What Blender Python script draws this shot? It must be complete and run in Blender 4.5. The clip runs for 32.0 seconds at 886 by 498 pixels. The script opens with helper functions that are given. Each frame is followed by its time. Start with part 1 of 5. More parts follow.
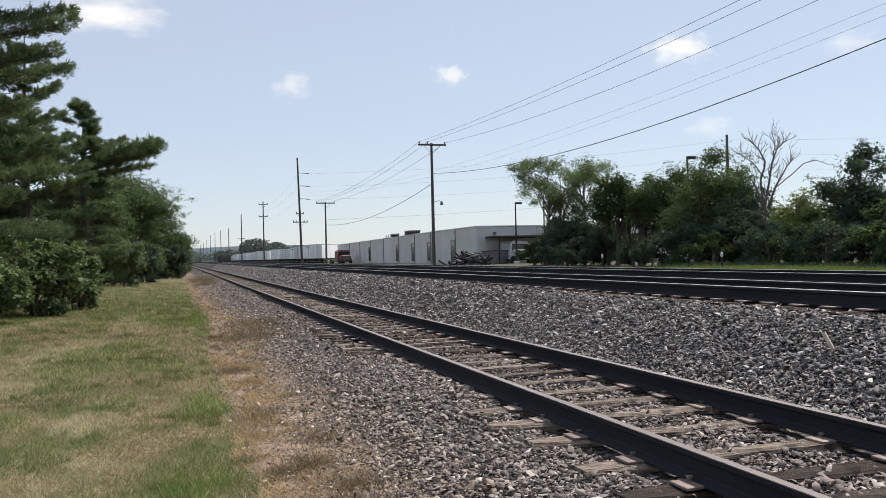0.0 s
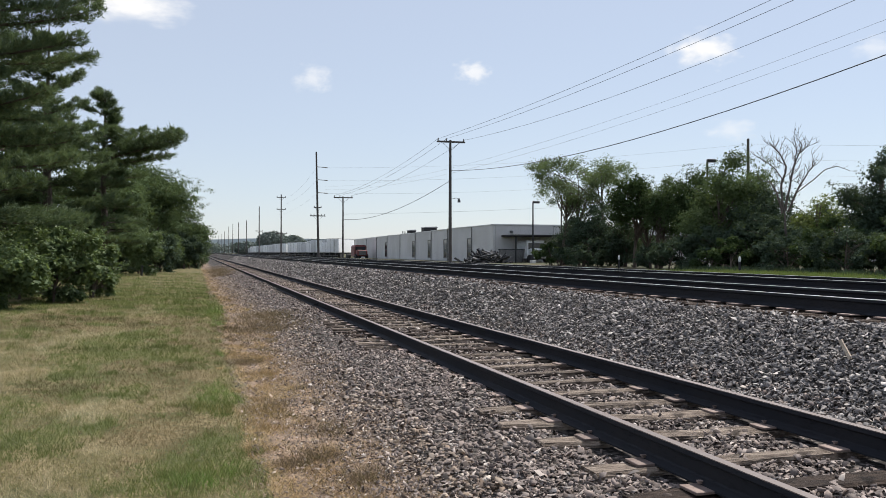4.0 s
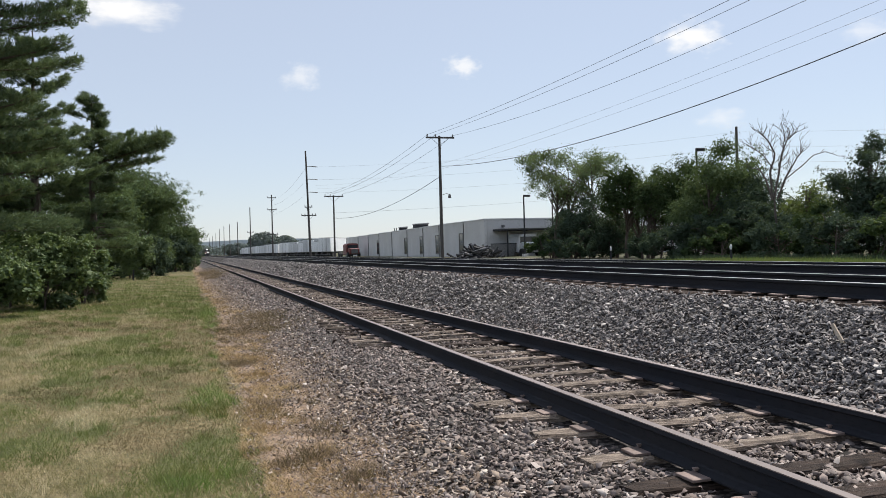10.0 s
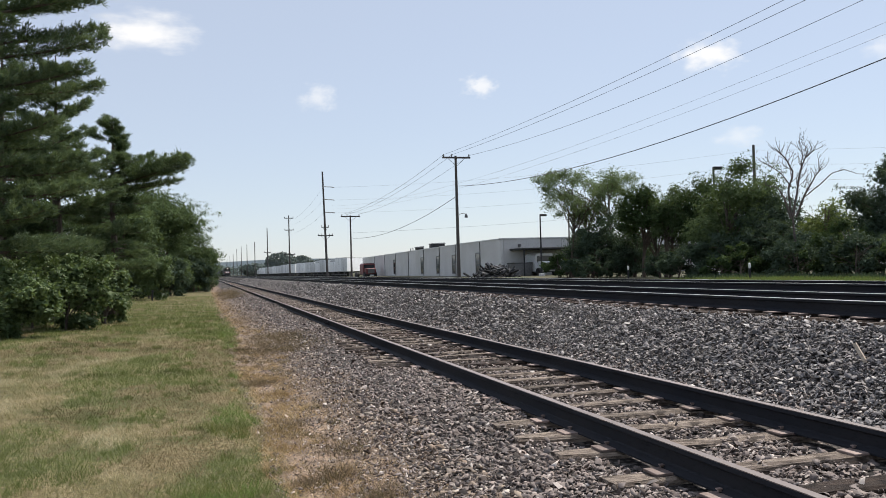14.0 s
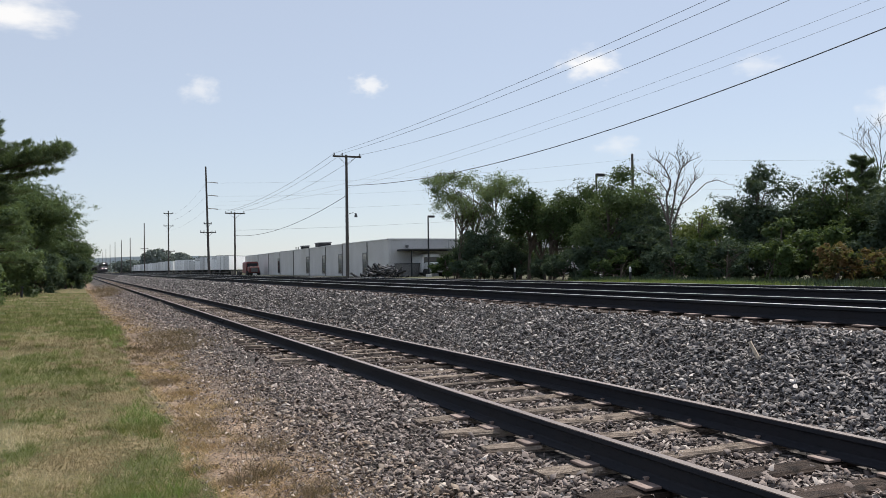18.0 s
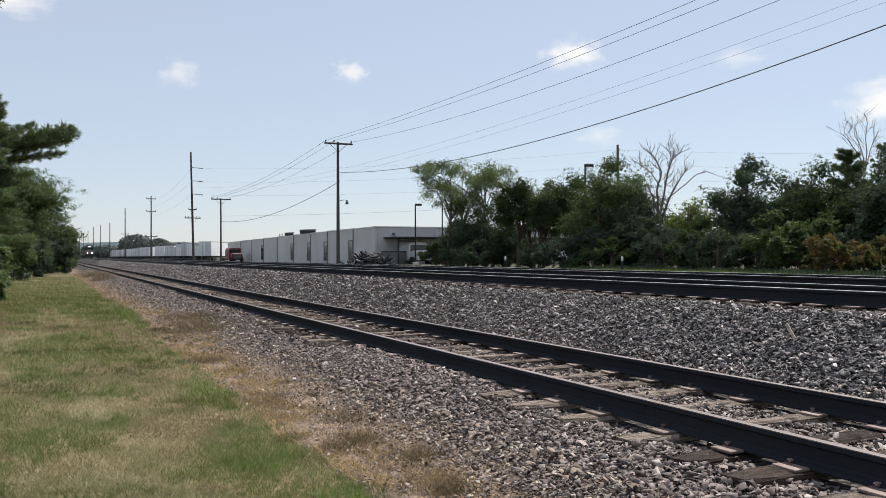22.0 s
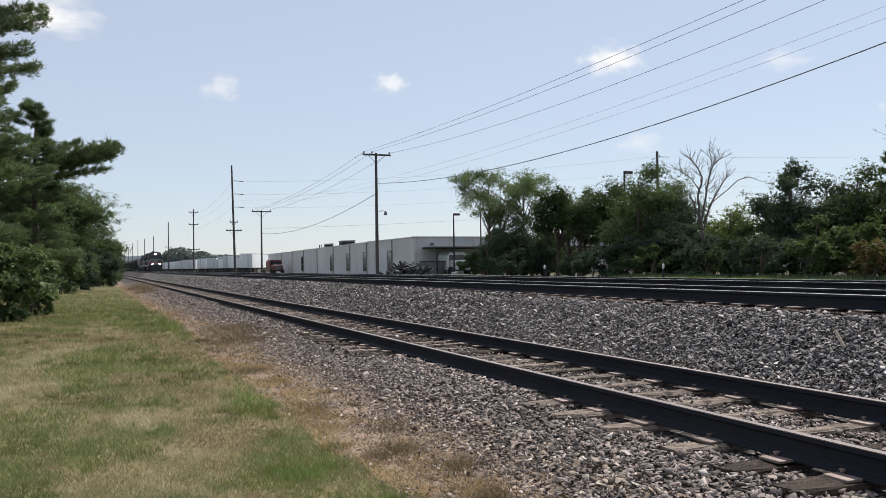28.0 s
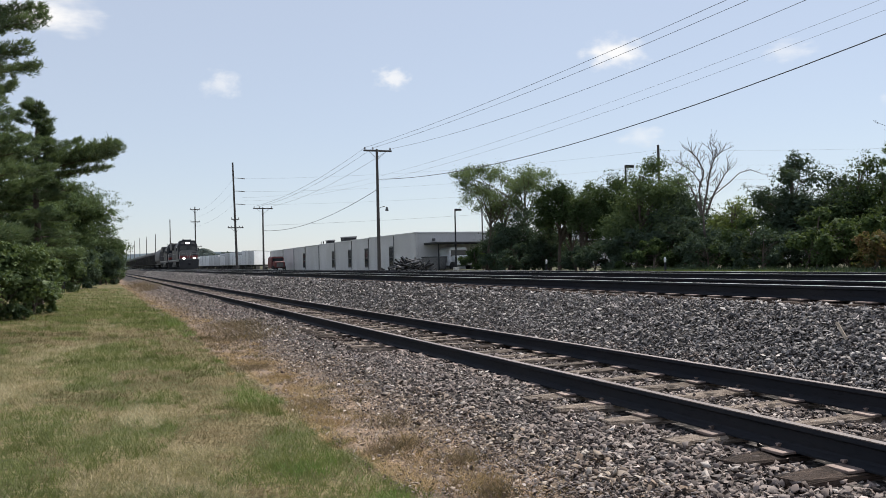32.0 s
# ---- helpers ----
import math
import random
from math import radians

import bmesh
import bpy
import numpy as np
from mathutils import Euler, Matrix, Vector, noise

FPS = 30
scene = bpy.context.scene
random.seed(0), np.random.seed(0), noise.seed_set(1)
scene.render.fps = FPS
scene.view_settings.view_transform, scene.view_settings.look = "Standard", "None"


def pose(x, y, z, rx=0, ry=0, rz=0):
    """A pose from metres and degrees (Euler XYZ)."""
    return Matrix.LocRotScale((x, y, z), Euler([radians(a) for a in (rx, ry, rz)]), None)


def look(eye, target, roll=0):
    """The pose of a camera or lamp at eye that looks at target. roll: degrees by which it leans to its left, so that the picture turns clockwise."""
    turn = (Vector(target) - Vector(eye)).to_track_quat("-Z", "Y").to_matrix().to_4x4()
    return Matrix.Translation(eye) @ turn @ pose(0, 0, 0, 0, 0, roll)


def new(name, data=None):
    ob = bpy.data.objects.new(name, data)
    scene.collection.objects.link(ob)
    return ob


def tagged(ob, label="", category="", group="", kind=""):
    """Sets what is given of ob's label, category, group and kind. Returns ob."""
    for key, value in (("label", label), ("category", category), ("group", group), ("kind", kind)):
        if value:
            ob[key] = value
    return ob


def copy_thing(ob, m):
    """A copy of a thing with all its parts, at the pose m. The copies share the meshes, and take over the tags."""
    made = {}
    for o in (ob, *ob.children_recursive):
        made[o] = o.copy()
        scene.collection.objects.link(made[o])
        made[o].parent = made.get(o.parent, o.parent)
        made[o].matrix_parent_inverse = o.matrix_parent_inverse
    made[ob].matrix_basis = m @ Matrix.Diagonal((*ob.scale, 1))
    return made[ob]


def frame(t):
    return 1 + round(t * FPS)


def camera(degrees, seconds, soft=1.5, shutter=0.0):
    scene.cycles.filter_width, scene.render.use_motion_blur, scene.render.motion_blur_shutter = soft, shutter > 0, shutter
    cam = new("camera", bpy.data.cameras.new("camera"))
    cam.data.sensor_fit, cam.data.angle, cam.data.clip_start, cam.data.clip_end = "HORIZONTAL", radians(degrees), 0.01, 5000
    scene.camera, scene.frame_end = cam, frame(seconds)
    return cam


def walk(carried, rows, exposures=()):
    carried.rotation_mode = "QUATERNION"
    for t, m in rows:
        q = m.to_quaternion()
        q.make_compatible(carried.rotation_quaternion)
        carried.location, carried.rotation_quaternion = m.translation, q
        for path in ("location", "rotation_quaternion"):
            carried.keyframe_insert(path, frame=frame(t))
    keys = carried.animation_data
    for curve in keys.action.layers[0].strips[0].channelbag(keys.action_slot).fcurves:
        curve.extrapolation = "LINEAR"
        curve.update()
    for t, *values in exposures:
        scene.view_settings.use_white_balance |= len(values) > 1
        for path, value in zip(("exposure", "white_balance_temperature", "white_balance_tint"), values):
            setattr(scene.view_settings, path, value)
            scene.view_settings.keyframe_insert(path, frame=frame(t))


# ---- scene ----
cam = camera(55.75, 32.0, soft=0.8)
PATH = [
    (0.0, pose(0.697, -0.003, 1.364, 90.44, 1.36, -17.50)),
    (0.5, pose(0.698, -0.011, 1.363, 90.99, 1.44, -17.26)),
    (1.0, pose(0.713, 0.023, 1.354, 91.43, 1.37, -17.08)),
    (1.5, pose(0.728, 0.050, 1.350, 91.28, 1.18, -17.08)),
    (2.0, pose(0.712, 0.005, 1.356, 90.71, 0.98, -17.40)),
    (2.5, pose(0.695, -0.045, 1.364, 90.53, 0.75, -17.71)),
    (3.0, pose(0.713, 0.025, 1.358, 90.39, 0.64, -17.14)),
    (3.5, pose(0.708, -0.003, 1.361, 90.31, 0.10, -16.59)),
    (5.5, pose(0.727, 0.044, 1.344, 89.63, -0.87, -16.66)),
    (6.0, pose(0.684, -0.032, 1.341, 88.56, -3.32, -18.69)),
    (6.5, pose(0.712, -0.006, 1.338, 89.23, -3.54, -20.79)),
    (7.0, pose(0.697, -0.010, 1.341, 90.46, -1.52, -18.37)),
    (7.5, pose(0.734, 0.024, 1.338, 90.39, 0.74, -15.82)),
    (8.0, pose(0.738, 0.026, 1.343, 90.13, 1.17, -15.63)),
    (8.5, pose(0.737, 0.030, 1.344, 90.36, 1.70, -16.31)),
    (9.0, pose(0.716, -0.006, 1.349, 90.66, 1.34, -16.75)),
    (9.5, pose(0.725, 0.020, 1.347, 90.40, 1.33, -16.72)),
    (10.0, pose(0.726, 0.013, 1.352, 89.98, 1.47, -16.92)),
    (10.5, pose(0.713, -0.021, 1.357, 90.02, 1.29, -16.92)),
    (11.0, pose(0.722, -0.010, 1.355, 90.11, 1.21, -16.84)),
    (11.5, pose(0.723, -0.018, 1.357, 89.96, 1.32, -16.80)),
    (12.0, pose(0.722, -0.021, 1.358, 89.92, 1.20, -16.96)),
    (12.5, pose(0.731, -0.006, 1.357, 89.88, 1.11, -17.08)),
    (13.0, pose(0.722, -0.018, 1.362, 89.86, 1.18, -16.75)),
    (13.5, pose(0.703, -0.017, 1.356, 90.12, 1.58, -15.79)),
    (14.0, pose(0.682, -0.021, 1.358, 91.35, 1.65, -15.81)),
    (14.5, pose(0.709, 0.022, 1.350, 91.54, 1.30, -16.04)),
    (16.5, pose(0.702, -0.030, 1.354, 90.25, 0.89, -17.33)),
    (17.0, pose(0.700, -0.034, 1.350, 90.03, 0.59, -17.79)),
    (17.5, pose(0.555, -0.025, 1.341, 90.76, 0.47, -20.50)),
    (18.0, pose(0.328, 0.040, 1.340, 91.22, 0.80, -23.73)),
    (18.5, pose(0.128, 0.022, 1.332, 91.93, 0.78, -25.02)),
    (19.0, pose(-0.105, 0.087, 1.314, 92.29, 2.16, -25.62)),
    (19.5, pose(-0.299, 0.036, 1.299, 90.74, 1.09, -23.13)),
    (20.0, pose(-0.510, 0.047, 1.294, 90.26, 0.99, -25.21)),
    (20.5, pose(-0.595, 0.003, 1.298, 90.83, 0.02, -27.04)),
    (21.0, pose(-0.550, 0.040, 1.291, 91.10, -0.26, -26.99)),
    (21.5, pose(-0.542, 0.028, 1.286, 90.72, 0.20, -25.76)),
    (22.0, pose(-0.557, 0.018, 1.284, 90.44, 0.22, -25.16)),
    (22.5, pose(-0.555, 0.017, 1.284, 90.11, 0.04, -24.68)),
    (23.0, pose(-0.558, 0.007, 1.281, 89.69, 0.13, -24.43)),
    (23.5, pose(-0.542, 0.029, 1.280, 89.36, 0.45, -24.41)),
    (24.0, pose(-0.554, 0.016, 1.279, 89.30, 0.45, -24.23)),
    (24.5, pose(-0.558, 0.002, 1.281, 89.64, 0.36, -24.09)),
    (25.0, pose(-0.556, 0.013, 1.283, 90.05, 0.52, -23.95)),
    (25.5, pose(-0.556, 0.049, 1.284, 90.63, 0.77, -23.02)),
    (26.0, pose(-0.576, 0.021, 1.284, 90.88, 0.83, -22.60)),
    (26.5, pose(-0.563, 0.036, 1.281, 90.96, 0.83, -22.60)),
    (28.5, pose(-0.560, 0.025, 1.276, 91.16, 0.75, -22.43)),
    (29.0, pose(-0.568, 0.016, 1.273, 90.62, 0.35, -22.30)),
    (29.5, pose(-0.567, 0.020, 1.274, 90.64, 0.46, -22.17)),
    (30.0, pose(-0.552, 0.033, 1.277, 90.72, 0.77, -22.24)),
    (30.5, pose(-0.560, 0.022, 1.276, 90.70, 0.89, -22.21)),
    (31.0, pose(-0.563, 0.023, 1.278, 90.83, 0.74, -22.06)),
    (31.5, pose(-0.557, 0.022, 1.278, 90.80, 1.04, -22.23)),
    (32.0, pose(-0.564, 0.017, 1.275, 90.82, 1.29, -22.39)),
]
walk(cam, PATH, exposures=((0, 0.1), (13, 0.11), (17, 0.1), (18, 0.04), (19, -0.03), (20, 0.06), (22, 0.04), (26, 0.06), (32, 0.05)))

# ---- light ----
SUN = Vector((0.62, 0.33, 1.0)).normalized()
world = bpy.data.worlds.new("sky")
scene.world = world
world.use_nodes = True
wn, wl = world.node_tree.nodes, world.node_tree.links
sky = wn.new("ShaderNodeTexSky")
sky.sky_type, sky.sun_disc = "NISHITA", False
sky.sun_elevation = math.asin(SUN.z)
sky.sun_rotation = math.atan2(SUN.x, SUN.y)
sky.altitude, sky.air_density, sky.dust_density, sky.ozone_density = 100, 1.0, 0.3, 3.0
haze = wn.new("ShaderNodeMix")
haze.data_type = "RGBA"
haze.inputs["Factor"].default_value = 0.6
haze.inputs["B"].default_value = (5.62, 6.0, 6.78, 1)
wl.new(sky.outputs[0], haze.inputs["A"])
wl.new(haze.outputs["Result"], wn["Background"].inputs["Color"])
wn["Background"].inputs["Strength"].default_value = 0.117
sun = new("sun", bpy.data.lights.new("sun", "SUN"))
sun.data.energy, sun.data.angle, sun.data.color = 5.4, radians(0.53), (1.0, 0.95, 0.88)
sun.matrix_world = look(SUN * 300, (0, 0, 0))


# ---- materials ----
def nodes_of(name):
    m = bpy.data.materials.new(name)
    m.use_nodes = True
    return m, m.node_tree.nodes, m.node_tree.links, m.node_tree.nodes["Principled BSDF"]


def mixer(n, l, a, b, fac):
    """A colour mix; a and b are colours or sockets."""
    x = n.new("ShaderNodeMix")
    x.data_type = "RGBA"
    for socket, value in ((x.inputs["A"], a), (x.inputs["B"], b)):
        if isinstance(value, tuple):
            socket.default_value = (*value, 1)
        else:
            l.new(value, socket)
    if isinstance(fac, float):
        x.inputs["Factor"].default_value = fac
    else:
        l.new(fac, x.inputs["Factor"])
    return x.outputs["Result"]


def grain(n, l, scale, detail=4, where="Object", stretch=(1, 1, 1), rough=0.55):
    tc, mp, t = n.new("ShaderNodeTexCoord"), n.new("ShaderNodeMapping"), n.new("ShaderNodeTexNoise")
    mp.inputs["Scale"].default_value = stretch
    l.new(tc.outputs[where], mp.inputs["Vector"])
    l.new(mp.outputs[0], t.inputs["Vector"])
    t.inputs["Scale"].default_value, t.inputs["Detail"].default_value = scale, detail
    t.inputs["Roughness"].default_value = rough
    return t.outputs["Fac"]


def ramp(n, l, fac, lo, hi):
    r = n.new("ShaderNodeMapRange")
    r.interpolation_type = "SMOOTHSTEP"
    l.new(fac, r.inputs["Value"])
    r.inputs["From Min"].default_value, r.inputs["From Max"].default_value = lo, hi
    return r.outputs["Result"]


def bumped(n, l, bsdf, height, distance, strength=0.6):
    b = n.new("ShaderNodeBump")
    b.inputs["Distance"].default_value, b.inputs["Strength"].default_value = distance, strength
    l.new(height, b.inputs["Height"])
    l.new(b.outputs[0], bsdf.inputs["Normal"])


def surface(name, a, b, scale=3.0, rough=0.8, metal=0.0, fine=40.0, bump=0.004, vary=0.0, island=0.0, stain=None, stretch=(1, 1, 1), soft=0.0):
    """Two tones mixed by a coarse and a fine grain; vary: by object; island: by loose piece; stain: a third tone in patches."""
    m, n, l, p = nodes_of(name)
    coarse = ramp(n, l, grain(n, l, scale, stretch=stretch), 0.35, 0.65)
    tiny = grain(n, l, fine, 5, stretch=stretch)
    col = mixer(n, l, a, b, coarse)
    col = mixer(n, l, col, tuple(0.55 * x for x in a), ramp(n, l, tiny, 0.5, 0.8))
    if stain:
        col = mixer(n, l, col, stain, ramp(n, l, grain(n, l, scale * 0.37, 6), 0.55, 0.7))
    for amount, node, out in ((vary, "ShaderNodeObjectInfo", "Random"), (island, "ShaderNodeNewGeometry", "Random Per Island")):
        if amount:
            src = n.new(node)
            hsv = n.new("ShaderNodeHueSaturation")
            r = n.new("ShaderNodeMapRange")
            l.new(src.outputs[out], r.inputs["Value"])
            r.inputs["To Min"].default_value, r.inputs["To Max"].default_value = 1 - amount, 1 + amount
            l.new(r.outputs[0], hsv.inputs["Value"])
            l.new(col, hsv.inputs["Color"])
            col = hsv.outputs[0]
    l.new(col, p.inputs["Base Color"])
    p.inputs["Roughness"].default_value, p.inputs["Metallic"].default_value = rough, metal
    if bump:
        bumped(n, l, p, tiny, bump)
    if soft:
        p.inputs["Sheen Weight"].default_value = soft
    return m


def leaf_material(name, a, b, dry=None, rough=0.8, through_light=0.35, gloss=0.04):
    m, n, l, p = nodes_of(name)
    geo = n.new("ShaderNodeNewGeometry")
    col = mixer(n, l, a, b, geo.outputs["Random Per Island"])
    col = mixer(n, l, col, tuple(0.6 * x for x in a), ramp(n, l, grain(n, l, 0.7, 3), 0.45, 0.7))
    if dry:
        col = mixer(n, l, col, dry, ramp(n, l, grain(n, l, 1.4, 7, rough=0.7), 0.44, 0.6))
    l.new(col, p.inputs["Base Color"])
    p.inputs["Roughness"].default_value = rough
    p.inputs["Specular IOR Level"].default_value = gloss
    tr, mx = n.new("ShaderNodeBsdfTranslucent"), n.new("ShaderNodeMixShader")
    warm = mixer(n, l, col, (0.24, 0.32, 0.04), 0.35)
    l.new(warm, tr.inputs["Color"])
    mx.inputs[0].default_value = through_light
    l.new(p.outputs[0], mx.inputs[1])
    l.new(tr.outputs[0], mx.inputs[2])
    l.new(mx.outputs[0], n["Material Output"].inputs["Surface"])
    return m


def glow(name, color, strength):
    m, n, l, p = nodes_of(name)
    p.inputs["Base Color"].default_value = (*color, 1)
    p.inputs["Emission Color"].default_value = (*color, 1)
    p.inputs["Emission Strength"].default_value = strength
    return m


def glassy(name, color, rough=0.08):
    m, n, l, p = nodes_of(name)
    p.inputs["Base Color"].default_value = (*color, 1)
    p.inputs["Roughness"].default_value = rough
    p.inputs["Specular IOR Level"].default_value = 0.6
    return m


# rusty steel with the blue shade of its sides put into the colour
RAIL = surface("shade_blue_rail_steel", (0.018, 0.02, 0.026), (0.025, 0.025, 0.029), 2.0, 0.7, 0.0, 60, 0.001, stain=(0.016, 0.016, 0.019), stretch=(1, 0.3, 1))
RAILTOP = surface("worn_rail_head", (0.24, 0.195, 0.18), (0.17, 0.135, 0.12), 3.0, 0.5, 0.2, 80, 0.0004, stretch=(1, 0.1, 1))
MAINTOP = surface("polished_rail_head", (0.62, 0.62, 0.62), (0.52, 0.52, 0.51), 2.0, 0.38, 0.9, 80, 0.0002, stretch=(1, 0.05, 1))
def tie_material(name, a, b, crack):
    """Split, weathered timber: long grain, dark checks, stains across the board, tone by piece."""
    m, n, l, p = nodes_of(name)
    col = mixer(n, l, a, b, ramp(n, l, grain(n, l, 2.2, 6, stretch=(1.2, 5, 5), rough=0.7), 0.36, 0.62))
    streak = grain(n, l, 5, 6, stretch=(0.7, 14, 14), rough=0.7)
    col = mixer(n, l, col, crack, ramp(n, l, streak, 0.5, 0.64))
    col = mixer(n, l, col, tuple(0.4 * x for x in b), ramp(n, l, grain(n, l, 5, 6), 0.52, 0.68))
    info, r, hsv = n.new("ShaderNodeObjectInfo"), n.new("ShaderNodeMapRange"), n.new("ShaderNodeHueSaturation")
    l.new(info.outputs["Random"], r.inputs["Value"])
    r.inputs["To Min"].default_value, r.inputs["To Max"].default_value = 0.65, 1.25
    l.new(r.outputs[0], hsv.inputs["Value"])
    l.new(col, hsv.inputs["Color"])
    l.new(hsv.outputs[0], p.inputs["Base Color"])
    p.inputs["Roughness"].default_value = 0.92
    p.inputs["Specular IOR Level"].default_value = 0.2
    bumped(n, l, p, streak, 0.03, 0.9)
    return m


def stone_material(name, tones, scale):
    """Broken stone: every piece takes one of several tones, with dusty and dark faces."""
    m, n, l, p = nodes_of(name)
    geo, cr = n.new("ShaderNodeNewGeometry"), n.new("ShaderNodeValToRGB")
    l.new(geo.outputs["Random Per Island"], cr.inputs[0])
    e = cr.color_ramp.elements
    while len(e) < len(tones):
        e.new(0.5)
    for i, tone in enumerate(tones):
        e[i].position, e[i].color = i / (len(tones) - 1), (*tone, 1)
    col = mixer(n, l, cr.outputs[0], tones[1], ramp(n, l, grain(n, l, scale, 5), 0.58, 0.85))
    fine = grain(n, l, 60, 5)
    col = mixer(n, l, col, tuple(0.55 * x for x in tones[2]), ramp(n, l, fine, 0.56, 0.85))
    l.new(col, p.inputs["Base Color"])
    p.inputs["Roughness"].default_value = 0.9
    p.inputs["Specular IOR Level"].default_value = 0.3
    bumped(n, l, p, fine, 0.004)
    return m


TIE = tie_material("weathered_tie_wood", (0.33, 0.27, 0.22), (0.13, 0.1, 0.08), (0.035, 0.026, 0.021))
TIEDARK = tie_material("creosoted_tie_wood", (0.12, 0.086, 0.068), (0.06, 0.044, 0.036), (0.02, 0.015, 0.013))
PLATE = surface("rusty_tie_plate", (0.27, 0.205, 0.18), (0.19, 0.14, 0.12), 9, 0.7, 0.3, 70, 0.002, vary=0.3)
STONE = stone_material("crushed_limestone", ((0.036, 0.03, 0.028), (0.095, 0.075, 0.066), (0.175, 0.139, 0.124), (0.125, 0.11, 0.105), (0.31, 0.25, 0.22), (0.2, 0.166, 0.154), (0.14, 0.118, 0.11), (0.28, 0.232, 0.208), (0.5, 0.445, 0.405)), 3.0)
STONEMAIN = stone_material("grey_crushed_stone", ((0.036, 0.033, 0.033), (0.09, 0.083, 0.082), (0.17, 0.157, 0.155), (0.13, 0.126, 0.129), (0.31, 0.282, 0.268), (0.2, 0.185, 0.182), (0.15, 0.141, 0.141), (0.28, 0.255, 0.243), (0.52, 0.485, 0.46)), 3.0)
CHIP = stone_material("tan_litter_chips", ((0.07, 0.05, 0.038), (0.16, 0.12, 0.095), (0.27, 0.205, 0.155), (0.18, 0.155, 0.14), (0.34, 0.27, 0.21), (0.5, 0.44, 0.38)), 3.0)
POLE = surface("weathered_pole_wood", (0.1, 0.09, 0.084), (0.06, 0.054, 0.051), 1.0, 0.9, 0, 18, 0.01, stretch=(6, 6, 0.3))
IRON = surface("galvanised_iron", (0.2, 0.2, 0.2), (0.13, 0.13, 0.13), 5, 0.55, 0.6, 60, 0.001)
WIRE = surface("dull_wire", (0.13, 0.13, 0.14), (0.1, 0.1, 0.11), 2, 0.6, 0.1, 30, 0)
FARWIRE = surface("bright_aluminium_wire", (0.42, 0.44, 0.46), (0.36, 0.38, 0.4), 2, 0.5, 0.3, 30, 0)
GLASSCAP = surface("porcelain", (0.3, 0.29, 0.28), (0.22, 0.21, 0.2), 6, 0.3, 0, 30, 0)
CONCRETE = surface("painted_concrete_panel", (0.6, 0.59, 0.58), (0.53, 0.52, 0.51), 0.35, 0.85, 0, 12, 0.004, vary=0.04, stain=(0.5, 0.49, 0.47), stretch=(1, 1, 0.4))
TRIMWHITE = surface("white_metal_trim", (0.72, 0.72, 0.72), (0.64, 0.64, 0.64), 0.6, 0.6, 0.0, 20, 0.001)
ROOF = surface("grey_roofing", (0.3, 0.3, 0.3), (0.22, 0.22, 0.22), 0.5, 0.9, 0, 10, 0.01)
DARKMETAL = surface("dark_painted_metal", (0.045, 0.047, 0.05), (0.03, 0.03, 0.033), 1.5, 0.6, 0.2, 25, 0.001)
DARKGLASS = glassy("dark_window_glass", (0.02, 0.024, 0.028))
BARK = surface("tree_bark", (0.12, 0.095, 0.075), (0.065, 0.05, 0.04), 4, 0.95, 0, 25, 0.02, stretch=(3, 3, 0.6))
DEADBARK = surface("bare_grey_bark", (0.13, 0.11, 0.1), (0.08, 0.068, 0.06), 4, 0.95, 0, 25, 0.01, stretch=(3, 3, 0.6))
PINELEAF = leaf_material("pine_needles", (0.08, 0.125, 0.078), (0.165, 0.205, 0.112), None, 0.6, 0.25, 0.1)
LEAF = leaf_material("pine_needles", (0.06, 0.1, 0.06), (0.135, 0.175, 0.09), None, 0.6, 0.2, 0.1)
LEAF = leaf_material("pine_needles", (0.056, 0.094, 0.058), (0.11, 0.148, 0.084), None, 0.6, 0.18, 0.1)
LEAF = leaf_material("broad_leaves", (0.038, 0.064, 0.03), (0.07, 0.106, 0.047), None, 0.8, 0.2, 0.05)
# lightened green: haze over the lawn's end, sun on the tall tree, as colour
LEAFMID = leaf_material("light_lifted_leaves", (0.075, 0.11, 0.058), (0.13, 0.175, 0.085), None, 0.8, 0.26, 0.05)
LEAFLIGHT = leaf_material("pale_feathery_leaves", (0.12, 0.16, 0.09), (0.17, 0.215, 0.12), None, 0.8, 0.36, 0.05)
# brighter yellow-green holds the sunlight on the low thicket tree
LEAFYELLOW = leaf_material("sunlit_yellow_green_leaves", (0.11, 0.145, 0.055), (0.185, 0.22, 0.08), None, 0.7, 0.38, 0.08)
# thicket shade in the dark tone, bluish haze in its lifted hue
LEAFDARK = leaf_material("shade_toned_leaves", (0.05, 0.075, 0.058), (0.082, 0.115, 0.078), None, 0.8, 0.16, 0.05)
LEAFBUSH = leaf_material("bush_leaves", (0.07, 0.112, 0.052), (0.155, 0.205, 0.085), None, 0.5, 0.3, 0.2)
LAWNGREEN = leaf_material("dull_green_tufts", (0.11, 0.138, 0.055), (0.235, 0.245, 0.11), None, 0.8, 0.3, 0.05)
LEAFVINE = leaf_material("vine_leaves", (0.045, 0.076, 0.034), (0.09, 0.13, 0.052), None, 0.7, 0.25, 0.08)
LEAFDRY = leaf_material("withered_leaves", (0.13, 0.085, 0.045), (0.24, 0.145, 0.075), (0.05, 0.065, 0.03), 0.7, 0.3)
GRASSBLADE = leaf_material("lawn_blades", (0.18, 0.16, 0.085), (0.345, 0.29, 0.175), (0.47, 0.39, 0.26), 0.8, 0.3, 0.05)
GREENBLADE = leaf_material("fresh_grass_blades", (0.09, 0.155, 0.042), (0.195, 0.275, 0.082), (0.18, 0.18, 0.07), 0.6, 0.3, 0.15)
